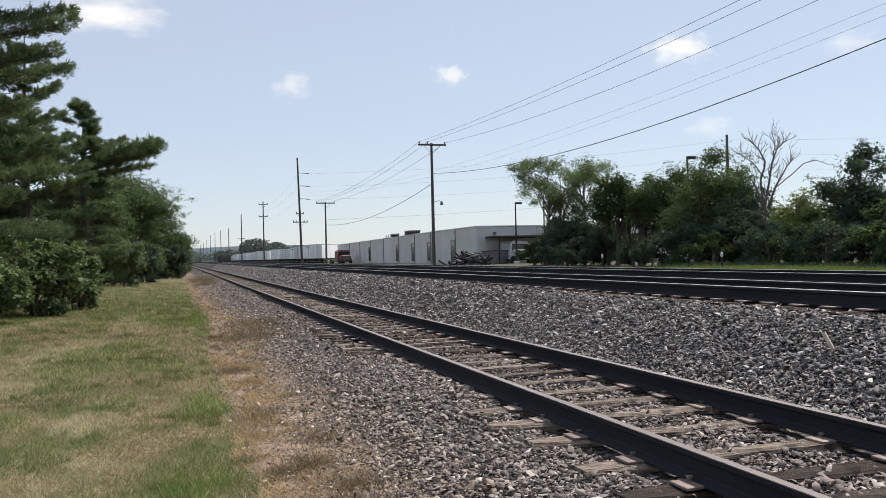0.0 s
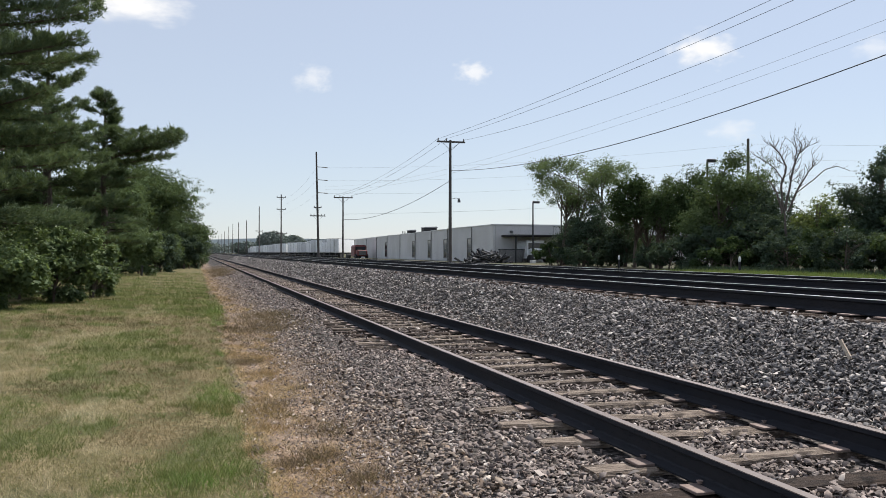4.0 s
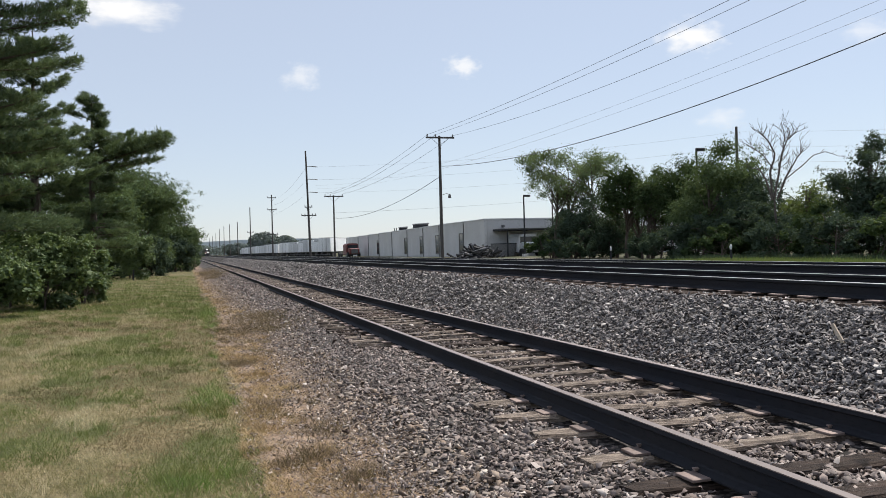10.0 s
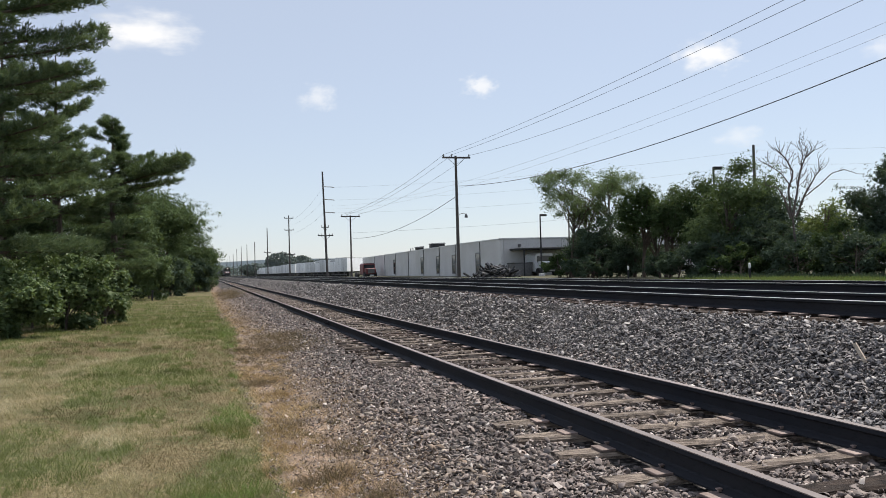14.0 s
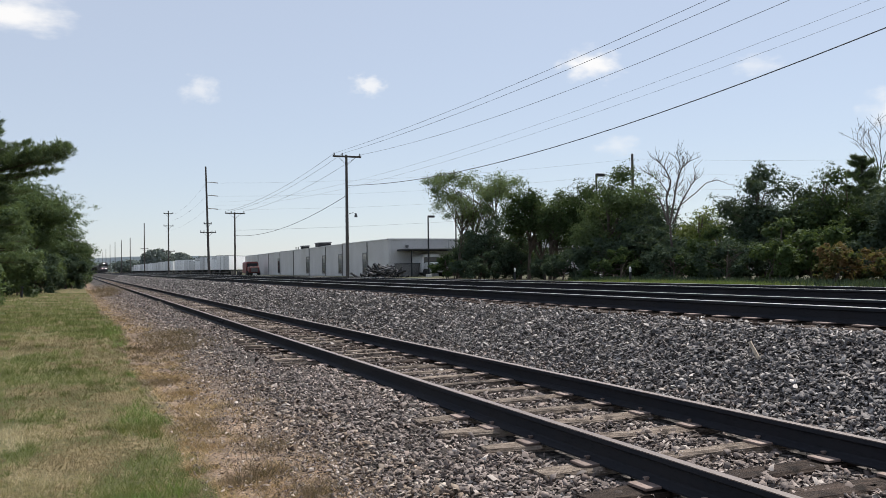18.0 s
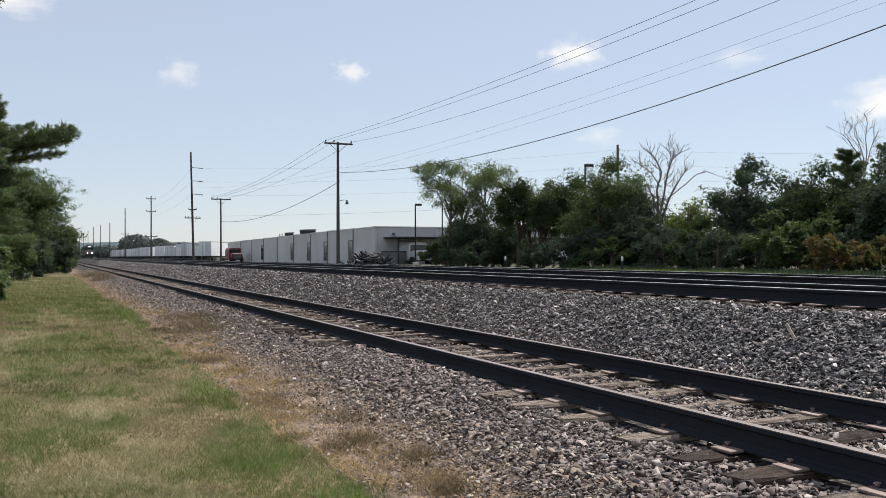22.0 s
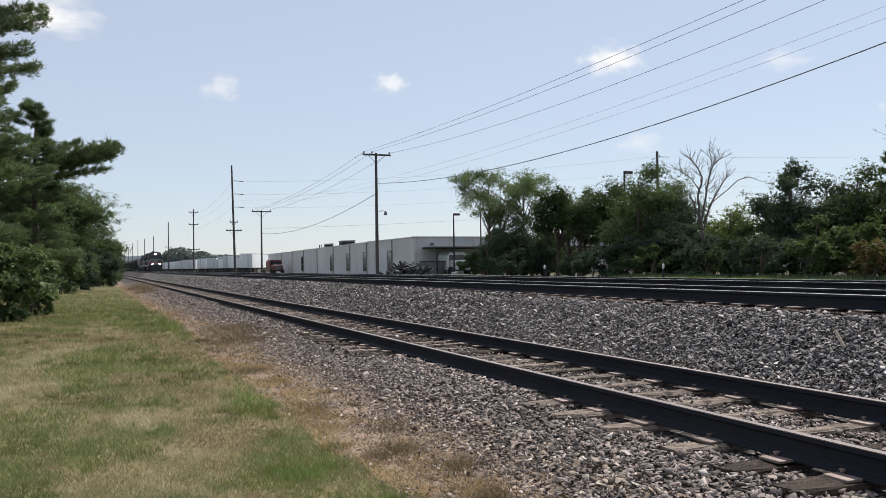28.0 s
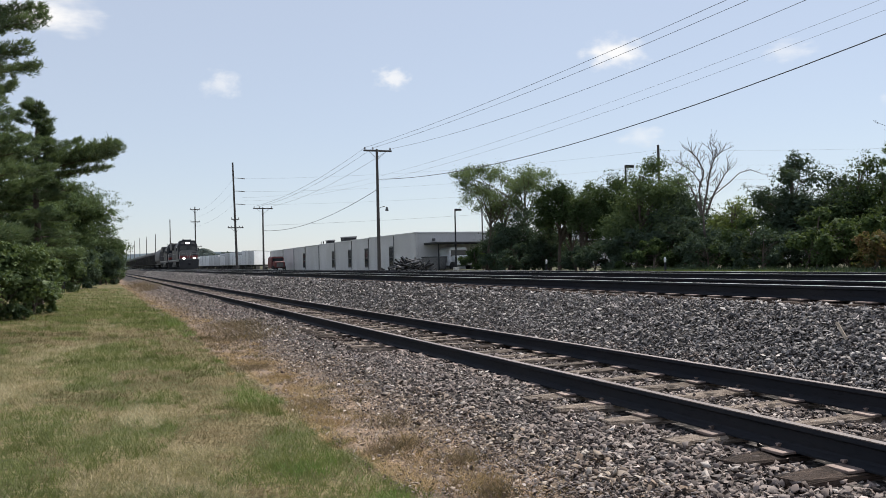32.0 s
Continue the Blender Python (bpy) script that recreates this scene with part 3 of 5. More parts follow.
stones("bed_ballast", "grey crushed stone between the main line rails", (7.6, 15.5), (6, 110), 5500, 0.06, STONEMAIN, 13, -0.01, lambda x, y, g: np.abs(np.abs(np.abs(x - 10.7025) - 2.2025) - 0.7525) > 0.2)


# ---- grass ----
def blades(name, label, x, y, height, width, material, seed, lean=0.5):
    g = np.random.default_rng(seed)
    n = len(x)
    z = relief(x)
    far = np.clip(y / 9, 1, 3)
    h = height * g.uniform(0.5, 1.35, n) * np.sqrt(far)
    a = g.uniform(0, 2 * np.pi, n)
    w = width * g.uniform(0.6, 1.4, n) * far
    dx, dy = np.cos(a) * w / 2, np.sin(a) * w / 2
    b = g.uniform(0, 2 * np.pi, n)
    k = lean * h * g.uniform(0.2, 1.4, n)
    v = np.stack([np.stack([x - dx, y - dy, z - 0.01], 1), np.stack([x + dx, y + dy, z - 0.01], 1), np.stack([x + np.cos(b) * k, y + np.sin(b) * k, z + h], 1)], 1)
    return tagged(new(name, cloud_mesh(name, v.reshape(-1, 3), np.arange(3 * n).reshape(-1, 3), material)), label, "grass", kind="stuff")


# spots of the lawn: x, y, half width, half length, strength
FRESH = ((0.88, 8.4, 0.25, 0.9, 0.85), (0.8, 5.75, 0.28, 0.42, 0.75), (1.0, 4.6, 0.2, 0.4, 0.7), (1.2, 20.5, 0.25, 2.8, 1.0), (1.12, 12.6, 0.14, 0.35, 0.8), (-0.7, 12.9, 0.25, 0.4, 0.5), (0.5, 24, 0.6, 3, 0.25))
DULL = ((-1.2, 8.3, 0.45, 0.8, 0.8), (-0.5, 7.0, 0.3, 0.5, 0.6), (0.1, 9.4, 0.22, 0.5, 0.6), (-0.2, 13.5, 0.9, 1.6, 0.7), (0.3, 30, 2.5, 9, 0.3), (-1.4, 6.3, 0.35, 0.6, 0.7), (-0.95, 5.4, 0.14, 0.2, 0.8), (-0.8, 11.0, 0.3, 0.9, 0.5))
BLEACHED = ((-0.24, 8.3, 0.17, 0.6, 1.3), (-1.5, 13.9, 0.3, 1.0, 0.8), (-0.3, 6.2, 0.3, 0.5, 0.5), (-0.7, 5.6, 0.4, 0.4, 0.4), (-2.1, 12.5, 0.3, 0.8, 0.8), (-1.1, 15.5, 0.5, 1.5, 0.5), (0.2, 4.6, 0.3, 0.5, 0.5), (-1.7, 10.5, 0.25, 1.2, 0.6))
BROWN = ((0.25, 10.6, 0.6, 1.0, 0.7), (0.4, 7.2, 0.35, 0.5, 0.7), (0.5, 14.8, 0.7, 1.4, 0.6), (-0.9, 10.0, 0.4, 0.8, 0.4), (-0.6, 18.5, 1.5, 1.5, 0.4))


def spots(x, y, places):
    """How much of the given spots lies at each place."""
    f = np.zeros(len(x))
    for cx, cy, rx, ry, k in places:
        f += k * np.exp(-0.8 * (((x - cx) / rx) ** 2 + ((y - cy) / ry) ** 2))
    return f


def edge_of_lawn(y):
    return np.interp(y, (2, 4.7, 5.7, 6.6, 8.5, 9.8, 11.5, 14, 18, 23, 28, 40, 90), (1.3, 1.22, 1.1, 1.06, 1.2, 1.17, 1.13, 1.05, 1.25, 1.38, 1.3, 1.15, 1.1)) + 0.07 * np.sin(y * 4.1) * np.sin(y * 1.7 + 1)


def lawn():
    g = np.random.default_rng(21)
    n = 400000
    y = 2.5 * (62 / 2.5) ** g.uniform(0, 1, n) ** 0.92
    x = 1.6 - g.uniform(0, 1, n) * (2.3 + 0.34 * y)
    keep = x < edge_of_lawn(y) + np.abs(g.normal(0, 0.07, n)) * (g.uniform(0, 1, n) < 0.4)
    x, y = x[keep], y[keep]
    n = len(x)
    coarse = lambda k: 0.45 * patches(x, y * 0.4, 0.5, k) + 0.33 * patches(x, y * 0.4, 0.2, k + 1) + 0.22 * patches(x, y * 0.45, 0.08, k + 2)
    score = np.stack([
        coarse(1) + 0.06 + 0.5 * spots(x, y, BLEACHED),
        coarse(5) + 0.03 + spots(x, y, BROWN),
        coarse(9) + 0.04 + 0.8 * spots(x, y, DULL) + 0.12 * np.clip((y - 16) / 20, 0, 1),
        coarse(13) - 0.2 + 0.85 * spots(x, y, FRESH),
        coarse(17) - 0.22 + 0.9 * spots(x, y, BLEACHED)], 1) + g.normal(0, 0.05, (n, 5))
    kind = score.argmax(1)
    for k, (label, height, width, material, lean) in enumerate((
            ("dry straw-coloured blades of the mown lawn", 0.03, 0.005, GRASSBLADE, 1.4),
            ("browned flattened blades in the dry lawn", 0.025, 0.005, BROWNBLADE, 1.9),
            ("dull green blades of the mown lawn", 0.034, 0.005, LAWNGREEN, 1.2),
            ("fresh green grass along the edge of the lawn", 0.052, 0.0055, GREENBLADE, 1.2),
            ("pale bleached grass spots in the lawn", 0.036, 0.0055, PALEBLADE, 1.5))):
        m = kind == k
        blades("lawn", label, x[m], y[m], height, width, material, 22 + k, lean)
    m = 1500
    cy = 2.8 * (30 / 2.8) ** g.uniform(0, 1, m)
    cx = 1.2 - g.uniform(0, 1, m) * (2.2 + 0.33 * cy)
    keep = 0.6 * patches(cx, cy, 0.5, 41) + 0.3 * g.uniform(0, 1, m) + 0.5 * spots(cx, cy, DULL) + 0.6 * spots(cx, cy, FRESH) > 0.58
    cx, cy = cx[keep], cy[keep]
    m = len(cx)
    size = g.uniform(0.02, 0.06, m)
    x, y = np.repeat(cx, 34) + g.normal(0, 1, m * 34) * np.repeat(size, 34), np.repeat(cy, 34) + g.normal(0, 1, m * 34) * np.repeat(size, 34)
    blades("grass_tufts", "tufts of longer dull green grass in the lawn", x, y, 0.055, 0.005, LAWNGREEN, 27, 0.9)
    n = 100000
    y = 2.6 * (75 / 2.6) ** g.uniform(0, 1, n)
    x = edge_of_lawn(y) + 0.02 + np.abs(g.normal(0, 0.36, n))
    keep = (0.6 * patches(x, y * 0.45, 0.25, 51) + 0.4 * patches(x, y * 0.5, 0.1, 52) + g.normal(0, 0.08, n) > 0.47) & (x > edge_of_lawn(y) - 0.1) & (g.uniform(0, 1, n) < np.interp(y, (11, 17), (1, 0.3)))
    x, y = x[keep], y[keep]
    grey = g.uniform(0, 1, len(x)) < 0.1 + 0.4 * np.clip((x - edge_of_lawn(y)) / 0.6, 0, 1)
    blades("straw_litter", "flattened dead straw between lawn and stones", x[~grey], y[~grey], 0.026, 0.0055, DRYBLADE, 24, 2.8)
    blades("straw_litter", "brown rotted stalks between lawn and stones", x[grey], y[grey], 0.032, 0.006, DRYWEED, 35, 2.2)
    x, y = g.uniform(-4, 1.2, 16000), g.uniform(-4, 2.9, 16000)
    blades("lawn", "dry mown lawn round the standpoint", x, y, 0.03, 0.007, GRASSBLADE, 36, 1.4)
    n = 9000
    y = g.uniform(17, 44, n)
    x = g.uniform(27.8, 31, n)
    blades("verge_weeds", "rank dull green weeds at the foot of the thicket", x, y, 0.17, 0.02, LEAFDARK, 30, 0.5)
    n = 15000
    y = np.clip(g.normal(32, 3.5, n), 20, 38.5)
    x = g.uniform(22.5, 28, n)
    blades("verge_grass", "tall green verge grass beyond the main line", x, y, 0.12, 0.007, GREENBLADE, 25, 0.5)


lawn()
stones("litter_stones", "small scattered stones in the dry litter strip", (1.1, 2.5), (2.4, 60), 19000, 0.046, CHIP, 15, 0.0)


def tuft(name, label, x, y, size, count, material, seed, height):
    """A small clump of dead stalks."""
    g = np.random.default_rng(seed)
    return blades(name, label, x + g.normal(0, size, count), y + g.normal(0, size * 1.3, count), height, 0.006, material, seed + 1, 1.7)


for k, (x, y, size, h) in enumerate(((1.55, 6.1, 0.1, 0.07), (1.75, 5.4, 0.08, 0.06), (1.45, 8.3, 0.12, 0.05), (2.0, 16.0, 0.4, 0.08), (2.2, 17.5, 0.45, 0.09), (2.3, 19.0, 0.35, 0.09), (1.6, 4.6, 0.09, 0.06), (1.3, 11.5, 0.12, 0.06), (1.75, 6.9, 0.13, 0.06), (1.35, 5.9, 0.05, 0.05))):
    tuft("dead_weed", "reddish dead weeds in the stones", x, y, size, 900 if size > 0.3 else 420, DRYWEED, 90 + k, h)
for k, (x, y, size) in enumerate(((1.55, 11.9, 0.09), (1.5, 10.4, 0.11), (1.42, 9.3, 0.1), (1.25, 8.0, 0.14), (1.6, 4.75, 0.1), (1.3, 7.2, 0.1))):
    tuft("straw_tuft", "low tuft of golden dead grass", x, y, size, 380, DRYBLADE, 120 + k, 0.05)
for k, (x, y) in enumerate(((2.1, 52.0), (2.6, 58.0), (1.9, 62.0), (2.4, 66.0))):
    tuft("dead_weed", "tall reddish dead weeds beside the siding", x, y, 0.3, 260, DRYWEED, 110 + k, 0.22)
chance = random.Random(77)
for k in range(46):
    y = 3.4 * (22 / 3.4) ** chance.random()
    tuft("dead_weed", "small wisps of dead weed in the dry litter", chance.gauss(1.55, 0.28), y, chance.uniform(0.025, 0.07), 70, chance.choice((DRYWEED, DRYBLADE, BROWNBLADE)), 130 + k, chance.uniform(0.03, 0.07))


# ---- trees ----
def leaves(name, centres, normals, length, width, material, seed, big=1.0, fold=True):
    """Folded leaves, or plain leaf tips where they stay far off, at the centres, roughly facing the normals."""
    g = np.random.default_rng(seed)
    n = len(centres)
    nrm = unit(normals + g.normal(0, 0.55, (n, 3)))
    t = unit(np.cross(nrm, g.normal(0, 1, (n, 3))))
    b = np.cross(nrm, t)
    s = (g.uniform(0.6, 1.35, n) * big)[:, None]
    L, W = length * s / 2, width * s / 2
    if not fold:
        v = np.stack([centres - t * L + b * W, centres - t * L - b * W, centres + t * L], 1)
        return cloud_mesh(name, v.reshape(-1, 3), np.arange(3 * n).reshape(-1, 3), material)
    v = np.stack([centres - t * L, centres + b * W - nrm * W * 0.3, centres + t * L, centres - b * W - nrm * W * 0.3], 1)
    k = np.arange(n)[:, None] * 4
    f = np.concatenate([k + np.array([[0, 1, 2]]), k + np.array([[0, 2, 3]])], 0)
    return cloud_mesh(name, v.reshape(-1, 3), f, material)


def broad_tree(name, label, x, y, height, spread, count, material, seed, low=0.15, leaf=0.16, clumps=34, trunks=1, radius=0.14, flat=0.0, group="", depth=None):
    """Trunks with forked limbs that each end in a clump of leaves; flat pushes the clumps up into an umbrella."""
    r, g = random.Random(seed), np.random.default_rng(seed)
    tree = thing(name, label, "tree", group)
    tree.location = (x, y, float(relief(x)) - 0.05)
    wood = Shape()
    depth = depth or spread
    cs, subs = [], []
    mid, half = (low + 0.96) / 2 * height, (0.96 - low) / 2 * height
    for i in range(max(12, int(clumps * 0.85))):
        d = Vector((r.gauss(0, 1), r.gauss(0, 1), r.gauss(0, 1))).normalized() * r.uniform(0.1, 1) ** 0.45
        size = 0.235 * min(spread, 2 * half, height * 0.85) * r.uniform(0.65, 1.25) * (1.05 if flat else 1)
        z = mid + d.z * (half - size * 0.8)
        if low < 0.1 and i % 2:
            z = height * r.uniform(0.08, 0.6 if height > 3.6 else 0.75)
        if flat:
            z = height * (low + (0.95 - low) * r.uniform(0, 1) ** 0.6) - size * 0.5
            d *= 0.5 + 0.6 * (z / height)
        if i in (0, 2) and not flat:
            z, d = height - size * (0.9 + 0.3 * i), d * 0.3
        c = (d.x * (spread / 2 - size * 0.6), d.y * (depth / 2 - size * 0.6), max(z, size * 0.5), size)
        cs.append(c)
        for k in range(7):
            e = Vector((r.gauss(0, 1), r.gauss(0, 1), r.gauss(0.15, 0.8))).normalized() * r.uniform(0.4, 0.88)
            subs.append((c[0] + e.x * size, c[1] + e.y * size, max(0.1, c[2] + e.z * size * (0.5 if flat else 0.85)), size * r.uniform(0.34, 0.62)))
    for k in range(trunks):
        bx, by = (0, 0) if trunks == 1 else (r.uniform(-0.25, 0.25) * spread, r.uniform(-0.2, 0.2) * depth)
        top = Vector((bx * 0.6 + r.uniform(-0.3, 0.3), by * 0.6, height * r.uniform(0.55, 0.8)))
        pts = [Vector((bx, by, 0)).lerp(top, i / 5) + Vector((r.uniform(-1, 1), r.uniform(-1, 1), 0)) * 0.05 * height / 6 for i in range(6)]
        wood.tube(pts, [radius * (1.25 - 0.19 * i) for i in range(6)], 7)
        for i, c in enumerate(cs):
            if i % trunks == k:
                p = Vector(c[:3])
                s = max(0.18, min(0.95, p.z / height / 0.8 - r.uniform(0.15, 0.4)))
                b = Vector((bx, by, 0)).lerp(top, s)
                elbow = b.lerp(p, 0.5) + Vector((r.uniform(-0.2, 0.2), r.uniform(-0.2, 0.2), 0.1 + 0.05 * height))
                wood.tube([b, elbow, p], [radius * 0.4, radius * 0.25, radius * 0.08], 5, False)
                for q in subs[i * 7:i * 7 + 7:2]:
                    wood.tube([p, q[:3]], [radius * 0.1, radius * 0.04], 3, False)
    part("trunk", wood, BARK, tree, "branching trunk and limbs")
    C = np.array(subs)
    near = y < 30
    count, leaf = int(count * (0.95 if near else 1.5)), leaf * (1.0 if near else 0.72)
    w = C[:, 3] ** 2
    idx = g.choice(len(C), count, p=w / w.sum())
    d = unit(g.normal(0, 1, (count, 3)))
    sprigs = 12
    e = unit(g.normal(0, 1, (len(C) * sprigs, 3)))
    R = np.repeat(C[:, 3], sprigs)
    S = np.repeat(C[:, :3], sprigs, 0) + e * (R * g.uniform(0.1, 1.0, len(R)) ** 0.5)[:, None] * np.array([1, 1, 0.75])
    pick_sprig = idx * sprigs + g.integers(0, sprigs, count)
    P = S[pick_sprig] + d * (0.3 * R[pick_sprig] * g.uniform(0.1, 1.0, count))[:, None] * np.array([1, 1, 0.7])
    L = np.array(cs)
    loose = g.uniform(0, 1, count) < (0.3 if flat else 0.03)
    pick = g.integers(0, len(L), count)
    P = np.where(loose[:, None], L[pick, :3] + d * (L[pick, 3] * g.uniform(0.3, 1.0, count))[:, None] * np.array([1, 1, 0.8]), P)
    inner = g.uniform(0, 1, count) < (0.1 if flat else 0.3)
    P = np.where(inner[:, None], L[pick, :3] + d * (L[pick, 3] * g.uniform(0.0, 0.36, count) ** 0.5)[:, None] * np.array([1, 1, 0.8]), P)
    big = np.where(inner, 1.9, 0.86)
    P[:, 2] = np.maximum(P[:, 2], 0.05)
    part("crown", leaves("crown", P, d * 0.6 + np.array([0, 0, 0.6]), leaf, leaf * 0.62, material, seed + 1, big, near), None, tree, "uneven leafy crown")
    return tree


def pine_tree(label, x, y, height, reach, seed, low=0.3, droop=0.12, dense=1.0, named=(), tuft=0.13):
    """A white pine: whorls of long plumed boughs that carry tufts of needles. named: boughs given as (height, heading, length)."""
    r, g = random.Random(seed), np.random.default_rng(seed)
    tree = thing("pine_tree", label, "tree", "pines beside the lawn")
    tree.location = (x, y, float(relief(x)) - 0.05)
    wood = Shape()
    wood.tube([(0.04 * math.sin(i), 0.04 * math.cos(2 * i), height * i / 8) for i in range(9)], [0.2 * height / 9 * (1.08 - i / 8) for i in range(9)], 8)
    pos, ways = [], []
    boughs = list(named)
    z = low
    while z < height * 0.97:
        q = z / height
        for k in range(5):
            length = reach * (1.03 - q) ** 0.66 * r.uniform(0.5, 1.15)
            boughs.append((z + r.uniform(-0.15, 0.15), r.uniform(0, 2 * math.pi), length))
        z += 0.044 * height * r.uniform(0.8, 1.2)
    for z, a, length in boughs:
        rise = 0.1 + 0.5 * (z / height) ** 2
        h = Vector((math.cos(a), math.sin(a), 0))
        pts = []
        for i in range(6):
            s = i / 5
            pts.append(Vector((0, 0, z)) + h * length * s + Vector((0, 0, length * (rise * s - droop * s * s + 0.14 * s ** 4))))
        wood.tube(pts, [0.012 * length * (1.15 - s / 5) + 0.006 for s in range(6)], 5, False)
        side = Vector((-h.y, h.x, 0))
        twigs = max(5, int(5.2 * length))
        for k in range(2 * twigs):
            s = 0.2 + 0.8 * (k // 2 + r.random()) / twigs
            f = min(s, 0.999) * 5
            i = int(f)
            p = pts[i].lerp(pts[i + 1], f - i)
            sign = 1 if k % 2 else -1
            reach_out = 0.4 * length * (1.12 - s) * (0.45 + 0.75 * s) * r.uniform(0.7, 1.25) + 0.08
            way = (h * r.uniform(0.7, 1.1) + side * sign * r.uniform(0.5, 1.0) + Vector((0, 0, r.uniform(-0.05, 0.5)))).normalized()
            tip = p + way * reach_out
            n_tufts = max(2, int(dense * (3 + 7 * reach_out)))
            for j in range(n_tufts):
                u = (j + r.random()) / n_tufts
                q = p.lerp(tip, u ** 0.8)
                pos.append(q + Vector((r.gauss(0, 0.03), r.gauss(0, 0.03), r.gauss(0.02, 0.035))))
                ways.append((way + Vector((0, 0, 0.25 + 0.35 * u)) + side * r.gauss(0, 0.25)).normalized())
            pos.append(tip)
            ways.append((way + Vector((0, 0, 0.55))).normalized())
        pos.append(pts[-1])
        ways.append((h + Vector((0, 0, 0.5))).normalized())
    part("trunk", wood, BARK, tree, "straight trunk with whorled boughs")
    P, D = np.array([p[:] for p in pos]), np.array([w[:] for w in ways])
    needles, m = 8, len(pos)
    c = np.repeat(P, needles, 0) + g.normal(0, 0.035, (m * needles, 3))
    d = unit(np.repeat(D, needles, 0) + g.normal(0, 0.5, (m * needles, 3)))
    s = unit(np.cross(d, g.normal(0, 1, d.shape)))
    L = tuft * g.uniform(0.6, 1.3, (len(c), 1))
    v = np.stack([c - s * 0.014, c + s * 0.014, c + d * L], 1)
    part("needles", cloud_mesh("needles", v.reshape(-1, 3), np.arange(3 * len(c)).reshape(-1, 3), PINELEAF), None, tree, "tufts of long dark green needles")
    return tree


def bare_tree(label, x, y, height, seed, limbs, thick, across):
    """A dead tree; limbs: paths of (sideways, up) in shares of the height, with a radius; twigs fork off along them."""
    r = random.Random(seed)
    tree = thing("dead_tree", label, "tree")
    tree.location = (x, y, float(relief(x)) - 0.05)
    wood = Shape()
    side, deep = Vector((math.cos(across), math.sin(across), 0)), Vector((-math.sin(across), math.cos(across), 0))

    def twig(p, d, length, rad, level):
        pts, q = [p], p
        for i in range(4):
            d = (d + Vector((r.gauss(0, 1), r.gauss(0, 1), r.gauss(0.2, 0.5))) * 0.2).normalized()
            q = q + d * length / 4
            pts.append(q)
        wood.tube(pts, [max(0.006, rad * (1 - 0.2 * i)) for i in range(5)], 4, False)
        if level:
            for k in range(3):
                w = (d + Vector((r.gauss(0, 1), r.gauss(0, 1), r.uniform(-0.1, 0.8))) * 0.55).normalized()
                twig(pts[1 + k], w, length * r.uniform(0.4, 0.75), rad * 0.6, level - 1)

    for path, rad, twigs in limbs:
        lean = r.uniform(-0.35, 0.35)
        pts = [side * (a * height) + deep * (lean * b * height * (0 if len(path) < 3 else max(0, b - 0.45))) + Vector((r.gauss(0, 0.03), r.gauss(0, 0.03), b * height)) for a, b in path]
        fine = []
        for i in range(len(pts) - 1):
            for k in range(3):
                fine.append(pts[i].lerp(pts[i + 1], k / 3) + Vector((r.gauss(0, 1), r.gauss(0, 1), 0)) * (0.02 if i + k else 0))
        fine.append(pts[-1])
        n = len(fine)
        wood.tube(fine, [thick * rad * (1 - 0.75 * i / n) for i in range(n)], 7)
        for k in range(twigs):
            i = int(n * (0.3 + 0.68 * (k + r.random()) / twigs))
            i = min(i, n - 2)
            d = (fine[i + 1] - fine[i]).normalized()
            w = (d + side * r.choice((-1, 1)) * r.uniform(0.4, 1.0) + deep * r.uniform(-0.6, 0.6) + Vector((0, 0, r.uniform(0, 0.5)))).normalized()
            twig(fine[i], w, height * r.uniform(0.07, 0.14), thick * rad * 0.3, 1)
    part("bare_wood", wood, DEADBARK, tree, "leafless grey trunk and branches")
    return tree


